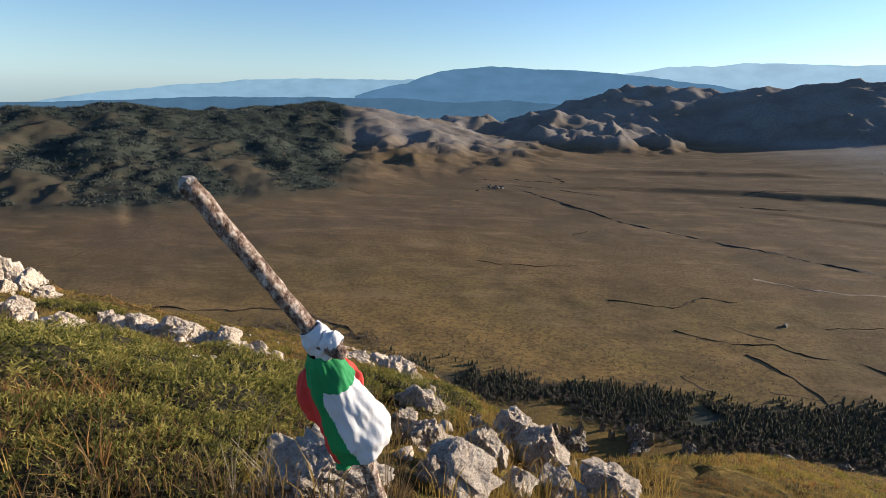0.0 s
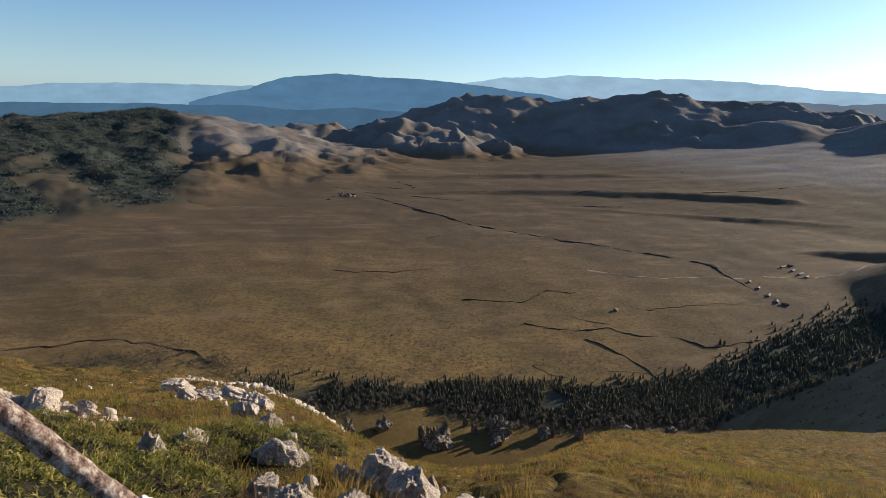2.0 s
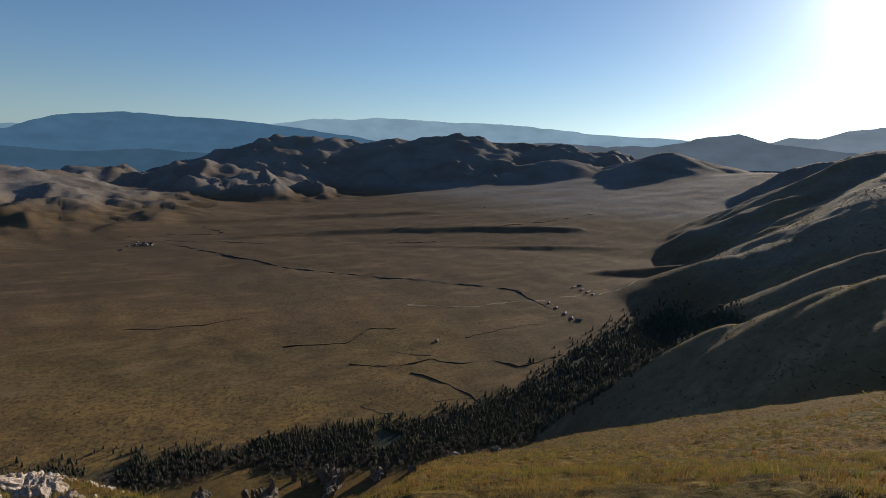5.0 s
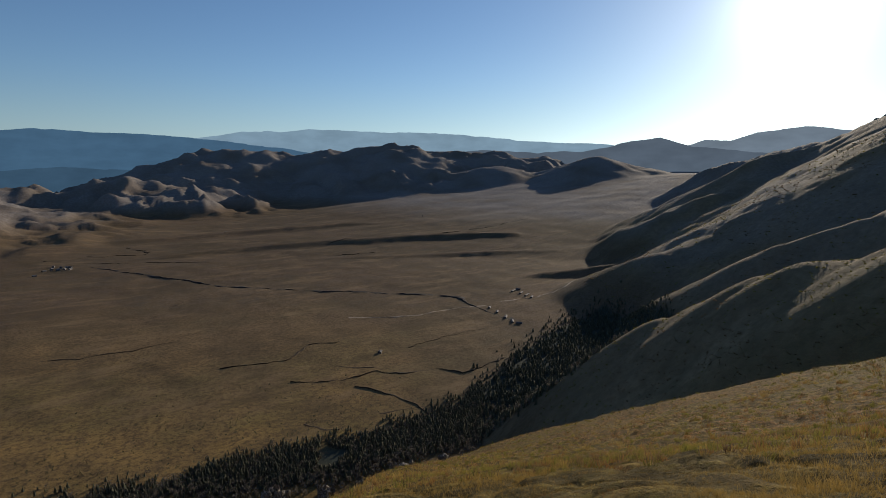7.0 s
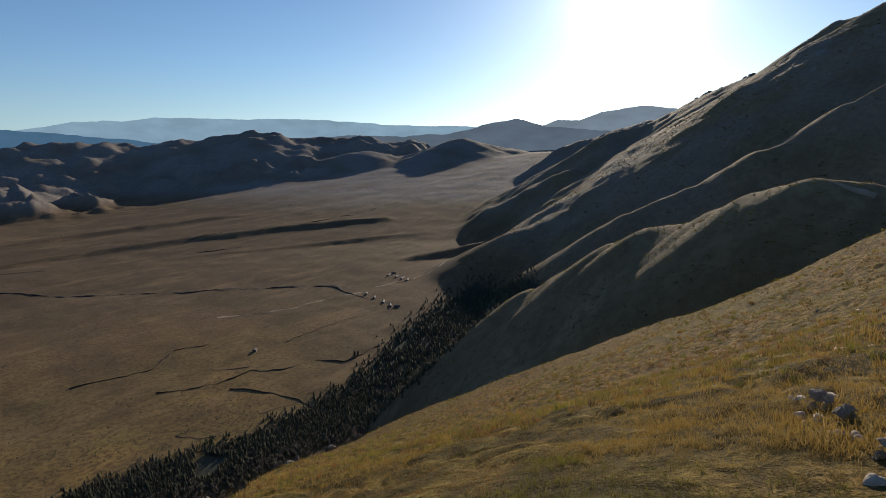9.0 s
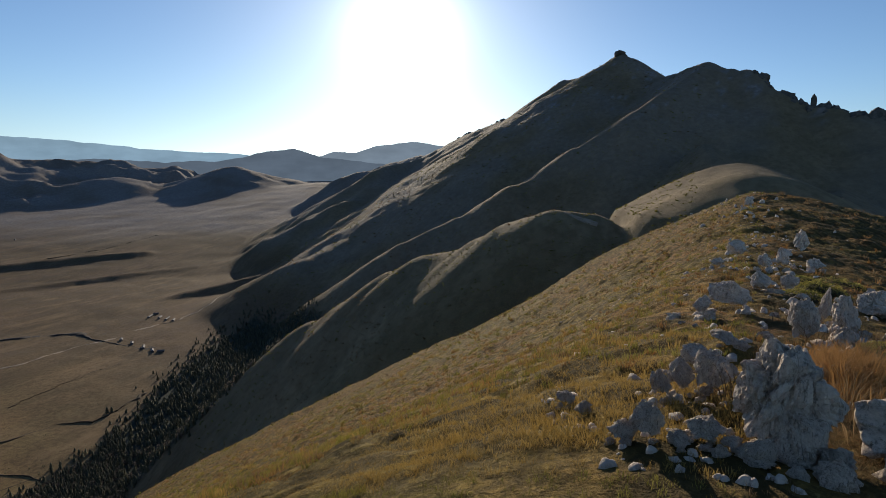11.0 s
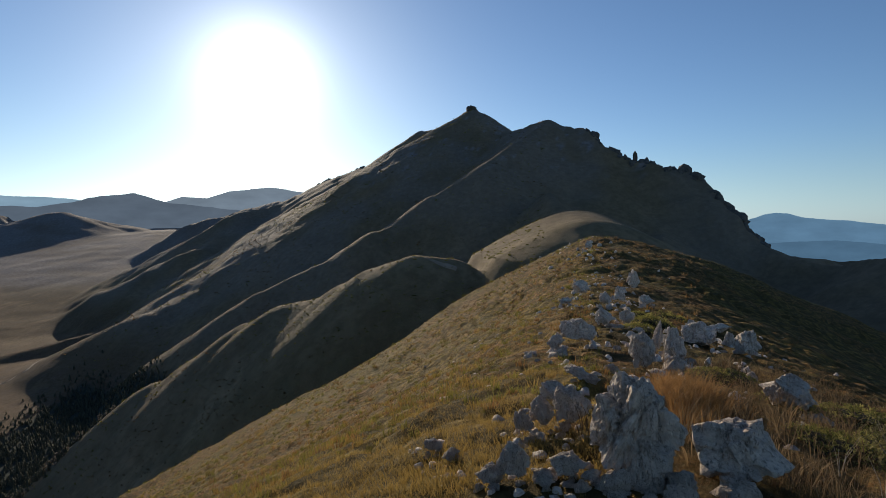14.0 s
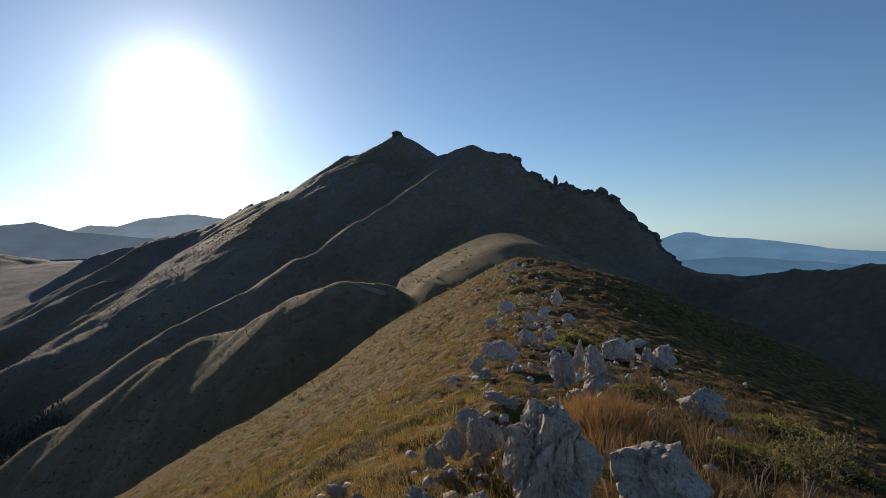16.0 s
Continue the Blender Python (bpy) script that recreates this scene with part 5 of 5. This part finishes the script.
twig_rng = random.Random(41)
for a, r in ((19, 2.25), (23, 2.2), (21, 2.4), (-127, 4.6), (-124, 5.0), (-9, 4.4), (-1, 4.6)):
    x, y = at_polar(a, r)
    z = height_at(x, y)
    top = new("dry_herb")
    for _ in range(4):
        d, h = twig_rng.uniform(0, 6.28), twig_rng.uniform(0.2, 0.38)
        lean = twig_rng.uniform(0.1, 0.6)
        pts = [(0, 0, -0.03), (0.3 * lean * h * math.cos(d), 0.3 * lean * h * math.sin(d), 0.5 * h), (lean * h * math.cos(d), lean * h * math.sin(d), h)]
        v, f = tube(pts, [0.003, 0.0024, 0.0012], 5)
        obj("stem", v, f, M_TWIG, top)
    top.location = (x, y, z)
    tagged(top, "dry pale herb stalks standing in the grass", "plant", group="dry herbs")

# a thin leafy shrub on the shaded side of the crest
M_SHRUB = leaf_material("shrub_leaves", foliage_look([(0.2, (0.07, 0.065, 0.025)), (0.8, (0.24, 0.20, 0.085))], 2.0), 0.8, 0.4)


def thin_shrub(az, r, tall):
    x, y = at_polar(az, r)
    top = new("shrub")
    v, f, t = [], [], []
    for _ in range(9):
        d, lean, h = twig_rng.uniform(0, 6.28), twig_rng.uniform(0.15, 0.6), tall * twig_rng.uniform(0.65, 1.0)
        pts = [(0, 0, -0.04), (0.2 * lean * h * math.cos(d), 0.2 * lean * h * math.sin(d), 0.45 * h), (lean * h * math.cos(d), lean * h * math.sin(d), h)]
        sv, sf = tube(pts, [0.007, 0.005, 0.002], 5)
        obj("stem", sv, sf, M_TWIG, top)
        for _ in range(90):
            u = twig_rng.uniform(0.4, 1.0)
            p = Vector((lean * h * u ** 2 * math.cos(d), lean * h * u ** 2 * math.sin(d), h * u)) + Vector((twig_rng.gauss(0, 0.055), twig_rng.gauss(0, 0.055), twig_rng.gauss(0, 0.04)))
            e = Vector((twig_rng.gauss(0, 1), twig_rng.gauss(0, 1), twig_rng.gauss(0.3, 1))).normalized() * 0.028
            w = e.cross(Vector((twig_rng.gauss(0, 1), twig_rng.gauss(0, 1), twig_rng.gauss(0, 1)))).normalized() * 0.008
            k = len(v)
            v += [tuple(p - w), tuple(p + w), tuple(p + e)]
            f.append((k, k + 1, k + 2))
            t += [twig_rng.random()] * 3
    leaves = big_mesh("foliage", v, f, M_SHRUB, t)
    leaves.parent = top
    top.location = (x, y, height_at(x, y))
    return tagged(top, "thin half-bare shrub on the shaded crest slope", "shrub")


thin_shrub(-127.6, 5.2, 0.45)
thin_shrub(-129.4, 6.0, 0.45)

# ---- the flag stake ----


def bark_look(n, l):
    c = n_coord(n, l)
    g = n_noise(n, l, n_coord(n, l, (1.2, 1.2, 0.8)), 52, 9, 0.78)
    col = n_ramp(n, l, g, [(0.38, (0.03, 0.02, 0.016)), (0.45, (0.17, 0.105, 0.08)), (0.52, (0.36, 0.26, 0.21)), (0.60, (0.68, 0.58, 0.51))])
    v = n.new("ShaderNodeTexVoronoi")
    v.inputs["Scale"].default_value = 48
    l.new(c, v.inputs["Vector"])
    return col, n_math(n, l, "ADD", g, n_math(n, l, "MULTIPLY", v.outputs["Distance"], 0.5))


def cloth_look(rgb):
    def build(n, l):
        c = n_coord(n, l)
        col = n_ramp(n, l, n_noise(n, l, c, 9, 5, 0.6), [(0.3, tuple(0.82 * v for v in rgb)), (0.7, rgb)])
        return col, n_noise(n, l, c, 24, 4, 0.5)
    return build


M_STICK = material("stick_bark", bark_look, 0.9, 0.012)
M_GREEN = material("green_cloth", cloth_look((0.012, 0.24, 0.075)), 0.7, 0.006, 0.3)
M_WHITE = material("white_cloth", cloth_look((0.62, 0.62, 0.65)), 0.8, 0.006, 0.2)
M_RED = material("red_cloth", cloth_look((0.62, 0.05, 0.04)), 0.75, 0.006, 0.25)
M_CUT = material("cut_wood", lambda n, l: (n_ramp(n, l, n_noise(n, l, n_coord(n, l), 60, 4), [(0.3, (0.10, 0.09, 0.08)), (0.7, (0.40, 0.36, 0.33))]), None), 0.9)
EYE_Z = 1.6
stick_rng = random.Random(51)
JOINT = Vector((-0.290, 1.235, EYE_Z - 0.575))
TIP = Vector((-0.545, 1.185, EYE_Z - 0.202))
FOOT = Vector((-0.045, 1.46, EYE_Z - 1.66))
stake = new("flag_stake")


def bent(a, b, n, wob, r0, r1):
    pts = []
    for i in range(n):
        u = i / (n - 1)
        pts.append(a.lerp(b, u) + Vector((stick_rng.gauss(0, wob), stick_rng.gauss(0, wob), stick_rng.gauss(0, wob))))
    return pts, [r0 + (r1 - r0) * i / (n - 1) for i in range(n)]


axis = (TIP - JOINT).normalized()
pts, rad = bent(JOINT - axis * 0.07, TIP, 26, 0.0012, 0.0195, 0.0215)
v, f = tube(pts, rad, 18, stick_rng, 0.09)
obj("branch", v, f, M_STICK, stake, True, "bare pine branch with flaking reddish grey bark")
v, f = tube([TIP - axis * 0.004, TIP + axis * 0.004, TIP + axis * 0.012 + Vector((-0.006, 0, 0.002))], [0.0205, 0.019, 0.006], 14, stick_rng, 0.25)
obj("broken_end", v, f, M_CUT, stake, False, "splintered grey end of the branch")
low = (FOOT - JOINT).normalized()
pts, rad = bent(JOINT - low * 0.012 + Vector((0.022, -0.004, 0)), FOOT, 30, 0.0015, 0.018, 0.023)
v, f = tube(pts, rad, 16, stick_rng, 0.1)
obj("stake_post", v, f, M_STICK, stake, True, "rough stake with grey bark set in the rocks")
v, f = tube([JOINT + Vector((0.01, -0.012, -0.004)), JOINT + Vector((0.052, -0.028, -0.016)), JOINT + Vector((0.070, -0.034, -0.022))], [0.020, 0.021, 0.013], 14, stick_rng, 0.12)
obj("knot_stub", v, f, M_STICK, stake, True, "dark cut stub of a side branch")


def wrap(centre, way, long, radius, rows, cols, folds):
    """A crumpled sleeve of cloth round an axis, as vertices and quads with their row and angle."""
    a = way.cross(Vector((0, 1, 0))).normalized()
    b = way.cross(a)
    v, cells = [], []
    for i in range(rows + 1):
        u = i / rows
        for j in range(cols):
            q = 2 * math.pi * j / cols
            rr, off = radius(u, q)
            rr *= 1 + folds * noise.noise(Vector((2.2 * math.cos(q), 2.2 * math.sin(q), 5 * u))) + 0.5 * folds * noise.noise(Vector((5 * math.cos(q), 5 * math.sin(q), 9 * u + 4)))
            v.append(centre + way * (long * u) + off + a * (rr * math.cos(q)) + b * (rr * math.sin(q)))
    for i in range(rows):
        for j in range(cols):
            cells.append(((i + 0.5) / rows, 2 * math.pi * (j + 0.5) / cols, (i * cols + j, i * cols + (j + 1) % cols, (i + 1) * cols + (j + 1) % cols, (i + 1) * cols + j)))
    return v, cells, a, b


def cloth_part(name, v, faces, mat, label):
    used = sorted({k for f in faces for k in f})
    at = {k: i for i, k in enumerate(used)}
    ob = obj(name, [v[k] for k in used], [tuple(at[k] for k in f) for f in faces], mat, stake, True, label)
    m = ob.modifiers.new("thickness", "SOLIDIFY")
    m.thickness = 0.0025
    return ob


# white rag that ties the two pieces
v, cells, _, _ = wrap(JOINT - axis * -0.035, -axis, 0.085, lambda u, q: (0.026 + 0.010 * math.sin(math.pi * u), Vector((0, 0, 0))), 20, 28, 0.28)
cloth_part("tie_rag", v, [c[2] for c in cells], M_WHITE, "crumpled white rag knotted round the stake")
v, cells, _, _ = wrap(JOINT + Vector((0.012, -0.012, 0.006)), Vector((0.8, -0.1, -0.25)).normalized(), 0.045, lambda u, q: (0.022 + 0.006 * math.sin(math.pi * u), Vector((0, 0, 0))), 10, 22, 0.3)
cloth_part("tie_knot", v, [c[2] for c in cells], M_WHITE, "white rag end wound round the stub")


def flag_radius(u, q):
    base = np.interp(u, [0, 0.08, 0.25, 0.5, 0.75, 0.9, 1.0], [0.028, 0.042, 0.054, 0.066, 0.080, 0.072, 0.030])
    side = math.cos(q)
    grow = np.interp(u, [0, 0.3, 0.6, 0.85, 1.0], [0.0, 0.05, 0.10, 0.22, 0.1])
    return base * (1 + (grow if side > 0 else 0.05) * abs(side)), Vector((np.interp(u, [0, 0.3, 0.8, 1], [-0.008, -0.002, 0.012, 0.012]), 0, 0))


v, cells, aa, bb = wrap(JOINT + low * 0.035 + Vector((0.002, -0.004, 0)), low, 0.335, flag_radius, 110, 150, 0.15)
groups = {"green": [], "white": [], "red": []}
right_sign = 1 if aa.x > 0 else -1
front_sign = -1 if bb.y > 0 else 1
for u, q, face in cells:
    x, y = math.cos(q) * right_sign, math.sin(q) * front_sign      # x to the right, y towards the viewer
    turn = math.degrees(math.atan2(x, y))
    edge = np.interp(u, [0.25, 0.36, 0.8, 1.0], [-15, -22, 2, 12])
    if u < 0.26 + 0.03 * math.sin(math.radians(turn)) and abs(turn) < 120:
        groups["green"].append(face)
    elif edge < turn < 118:
        groups["white"].append(face)
    elif -62 + 30 * u < turn <= edge and turn > -75:
        groups["green"].append(face)
    else:
        groups["red"].append(face)
cloth_part("green_stripe", v, groups["green"], M_GREEN, "green stripe of a wrapped cloth flag")
cloth_part("white_stripe", v, groups["white"], M_WHITE, "white stripe of a wrapped cloth flag")
cloth_part("red_stripe", v, groups["red"], M_RED, "red stripe of a wrapped cloth flag")
# the loose red fold on the shaded side and the green corner hanging below
fold_c = JOINT + low * 0.20 + Vector((-0.066, 0.016, -0.004))
v, cells, _, _ = wrap(fold_c - low * 0.10, low, 0.21, lambda u, q: (0.002 + 0.047 * math.sin(math.pi * min(1, u)) ** 0.6, Vector((0.03 * u, 0, 0))), 40, 50, 0.32)
cloth_part("red_fold", v, [c[2] for c in cells], M_RED, "loose red fold of the flag")
v, cells, _, _ = wrap(JOINT + low * 0.075 + Vector((0.028, 0.028, 0)), (low + Vector((0.2, 0, 0))).normalized(), 0.12, lambda u, q: (0.002 + 0.022 * math.sin(math.pi * u) ** 0.6, Vector((0, 0, 0))), 30, 36, 0.35)
cloth_part("red_edge", v, [c[2] for c in cells], M_RED, "red edge of the flag showing behind")
v, cells, _, _ = wrap(JOINT + low * 0.335 + Vector((-0.030, -0.035, 0)), (low + Vector((-0.12, -0.05, 0))).normalized(), 0.055, lambda u, q: (0.012 + 0.009 * u, Vector((0, 0, 0))), 10, 18, 0.45)
cloth_part("green_corner", v, [c[2] for c in cells], M_GREEN, "green corner of the flag hanging loose")
tagged(stake, "branch tied to a stake with a wrapped tricolour cloth flag", "flag stake")

# ---- tracks, streams and farms on the basin floor ----


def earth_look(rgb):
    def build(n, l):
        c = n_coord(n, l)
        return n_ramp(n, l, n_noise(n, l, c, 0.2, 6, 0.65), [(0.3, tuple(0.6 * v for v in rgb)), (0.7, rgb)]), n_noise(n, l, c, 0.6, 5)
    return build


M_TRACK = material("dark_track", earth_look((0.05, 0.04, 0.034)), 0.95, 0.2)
# dark earth of the channels, used for painted terrace shade as well
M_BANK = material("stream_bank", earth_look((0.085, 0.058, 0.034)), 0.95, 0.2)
M_PALE = material("pale_track", earth_look((0.36, 0.28, 0.20)), 0.95, 0.1)
M_ROOF = material("farm_roof", earth_look((0.16, 0.15, 0.145)), 0.8, 0.0)
M_WALL = material("farm_wall", earth_look((0.22, 0.2, 0.18)), 0.9, 0.0)
strip_rng = random.Random(61)


def strip(name, line, width, mat, label, wander=0.0, seed=0, lift=0.3, rise=0.2):
    """A band of ground that follows the land: a track or a stream bank, with ragged edges; its middle stands rise metres up."""
    pts = [at_polar(a, r) for a, r in line]
    path = []
    for (x0, y0), (x1, y1) in zip(pts, pts[1:]):
        n = max(2, int(math.hypot(x1 - x0, y1 - y0) / 2.5))
        path += [(x0 + (x1 - x0) * i / n, y0 + (y1 - y0) * i / n) for i in range(n)]
    path.append(pts[-1])
    p = np.array(path)
    for _ in range(6):
        p[1:-1] = 0.25 * p[:-2] + 0.5 * p[1:-1] + 0.25 * p[2:]
    d = np.gradient(p, axis=0)
    d /= np.hypot(d[:, 0], d[:, 1])[:, None] + 1e-9
    side = np.stack([-d[:, 1], d[:, 0]], -1)
    s = np.arange(len(p)) * 2.5
    p = p + side * (wander * fbm(s, s * 0 + seed, 90, 4, seed))[:, None]
    p = p + side * (0.9 * wander * fbm(s, s * 0 + seed, 30, 4, seed + 5))[:, None]
    p = p + side * (min(2.2, 0.35 * wander) * fbm(s, s * 0 + seed, 9, 3, seed + 6))[:, None]
    w = (1.35 if wander > 5 else 1.4) * width * (0.5 + 1.0 * fbm(s, s * 0, 26, 4, seed + 3))
    w = np.clip(w, 0.03 * width if wander > 5 else 0.3 * width, None)
    rows = [p + side * (k * w)[:, None] for k in (-0.5, -0.28, 0.28, 0.5)]
    crest = rise * np.clip(0.5 + 2.0 * fbm(s, s * 0, 26, 5, seed + 7), -0.3, 2.0)
    verts = []
    for k, q in enumerate(rows):
        z = height(q[:, 0], q[:, 1]) + (lift + crest if k in (1, 2) else lift - 0.25)
        verts += [(x, y, zz) for (x, y), zz in zip(q, z)]
    m = len(p)
    faces = [(k * m + i, k * m + i + 1, (k + 1) * m + i + 1, (k + 1) * m + i) for k in range(3) for i in range(m - 1)]
    return tagged(obj(name, verts, faces, mat, None, True), label, name.replace("_", " "), kind="structure")


strip("road", [(-6.7, 1562), (-10.9, 1405), (-14.3, 1296), (-17.8, 1206), (-22.5, 1145), (-28.4, 1093), (-34.2, 1070), (-38.6, 1059), (-41.3, 1039), (-43, 973), (-45.1, 922), (-47.2, 893)],
      8, M_TRACK, "long dark hedged track across the dry basin", 4, 3, rise=1.1)
strip("road", [(-30, 900), (-37, 905), (-41, 960), (-44.2, 985)], 5, M_PALE, "pale dirt track leading to the farm", 3, 4)
strip("road", [(-46, 1010), (-52, 1120), (-56, 1300)], 5, M_PALE, "pale dirt track below the mountain", 8, 5)
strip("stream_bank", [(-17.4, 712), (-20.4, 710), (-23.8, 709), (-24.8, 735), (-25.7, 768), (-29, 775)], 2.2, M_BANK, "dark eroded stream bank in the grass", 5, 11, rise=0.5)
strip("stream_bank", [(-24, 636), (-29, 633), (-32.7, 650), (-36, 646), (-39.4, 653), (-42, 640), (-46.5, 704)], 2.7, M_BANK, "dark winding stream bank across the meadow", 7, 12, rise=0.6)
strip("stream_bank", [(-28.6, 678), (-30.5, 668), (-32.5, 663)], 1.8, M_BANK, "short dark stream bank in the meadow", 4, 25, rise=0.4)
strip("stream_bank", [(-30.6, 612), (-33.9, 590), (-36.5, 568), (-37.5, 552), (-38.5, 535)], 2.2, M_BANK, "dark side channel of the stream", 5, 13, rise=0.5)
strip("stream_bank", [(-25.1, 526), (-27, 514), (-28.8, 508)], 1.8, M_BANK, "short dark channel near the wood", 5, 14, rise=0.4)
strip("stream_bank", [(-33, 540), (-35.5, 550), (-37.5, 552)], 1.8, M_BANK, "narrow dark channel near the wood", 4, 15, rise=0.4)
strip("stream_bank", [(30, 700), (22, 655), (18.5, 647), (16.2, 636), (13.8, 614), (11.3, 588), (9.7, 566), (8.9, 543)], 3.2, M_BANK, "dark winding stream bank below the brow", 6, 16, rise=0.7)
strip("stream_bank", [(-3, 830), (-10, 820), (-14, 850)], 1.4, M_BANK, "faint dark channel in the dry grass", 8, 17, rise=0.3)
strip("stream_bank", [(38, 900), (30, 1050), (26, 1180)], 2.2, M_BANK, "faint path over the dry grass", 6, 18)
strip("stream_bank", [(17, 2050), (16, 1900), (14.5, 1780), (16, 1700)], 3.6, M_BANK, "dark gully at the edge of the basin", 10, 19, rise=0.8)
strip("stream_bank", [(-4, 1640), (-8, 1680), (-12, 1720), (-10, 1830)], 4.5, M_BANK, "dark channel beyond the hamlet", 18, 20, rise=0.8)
strip("stream_bank", [(-6.5, 1600), (-12, 1545), (-17, 1500)], 2.7, M_BANK, "dark line beyond the track", 8, 26, rise=0.5)
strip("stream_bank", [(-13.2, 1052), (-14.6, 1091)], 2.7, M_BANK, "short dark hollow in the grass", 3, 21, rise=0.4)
strip("stream_bank", [(9.7, 1415), (7.5, 1382)], 3.2, M_BANK, "short dark line on the plain", 4, 27, rise=0.4)
# terrace edges: dark bands that stand in for their shaded sides
strip("stream_bank", [(-27.9, 1523), (-31, 1540), (-33.8, 1566)], 3.6, M_BANK, "shade line painted along a low terrace edge", 6, 22, rise=0.8)
strip("stream_bank", [(-28.1, 1690), (-33.7, 1790), (-39.1, 1850), (-44.2, 1960), (-48, 2120)], 4.1, M_BANK, "shade line painted along a long terrace edge", 8, 23, rise=0.8)
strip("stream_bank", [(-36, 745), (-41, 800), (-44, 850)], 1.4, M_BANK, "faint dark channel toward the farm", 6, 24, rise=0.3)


def barn(az, r, long, wide, tall, turn, label):
    """A low farm building: walls and a pitched roof with eaves."""
    x, y = at_polar(az, r)
    top = new("farm_building")
    bm = bmesh.new()
    bmesh.ops.create_cube(bm, size=1.0, matrix=Matrix.Translation((0, 0, tall / 2 - 0.5)) @ Matrix.Diagonal((long, wide, tall + 1, 1)))
    part("wall", bm, M_WALL, top)
    L, W, h = long / 2 + 0.4, wide / 2 + 0.5, 0.32 * wide
    v = [(-L, -W, tall), (L, -W, tall), (L, W, tall), (-L, W, tall), (-L, 0, tall + h), (L, 0, tall + h), (-L, -W, tall - 0.25), (L, -W, tall - 0.25), (L, W, tall - 0.25), (-L, W, tall - 0.25)]
    f = [(0, 1, 5, 4), (2, 3, 4, 5), (0, 4, 3), (1, 2, 5), (0, 6, 7, 1), (2, 8, 9, 3), (1, 7, 8, 2), (3, 9, 6, 0), (6, 9, 8, 7)]
    obj("roof", v, f, M_ROOF, top)
    top.matrix_world = pose(x, y, height_at(x, y), 0, 0, turn)
    return tagged(top, label, "building", group="farm buildings")


for k in range(11):
    barn(-4.9 + strip_rng.gauss(0, 0.75), 1545 + strip_rng.gauss(0, 22), strip_rng.uniform(6, 10), strip_rng.uniform(4, 6), strip_rng.uniform(2.2, 3), strip_rng.uniform(0, 180),
         "small white house of a hamlet on the plain")
for a, r, lg, tn in ((-47.0, 1100, 26, 20), (-47.8, 1085, 22, 24), (-48.4, 1070, 30, 22), (-48.9, 1055, 20, 30), (-47.5, 1115, 14, 110), (-44.6, 965, 16, 40), (-45.4, 935, 20, 42), (-46.3, 905, 24, 40),
                     (-47.0, 880, 22, 46), (-47.7, 872, 16, 120)):
    barn(a, r, lg * 0.6, 3.6, 1.7, tn, "low grey sheepfold building with a pale roof")
for a, r in ((-18.0, 2100), (-18.5, 2110), (-37.6, 2300), (-33.2, 720)):
    barn(a, r, 6, 4, 2.4, 40, "lonely white hut on the dry plain")

# a pale wall of earth by the spur
strip("road", [(-90.3, 335), (-88.6, 338), (-87.0, 345)], 3, M_PALE, "pale path along the top of the spur", 0.5, 31)
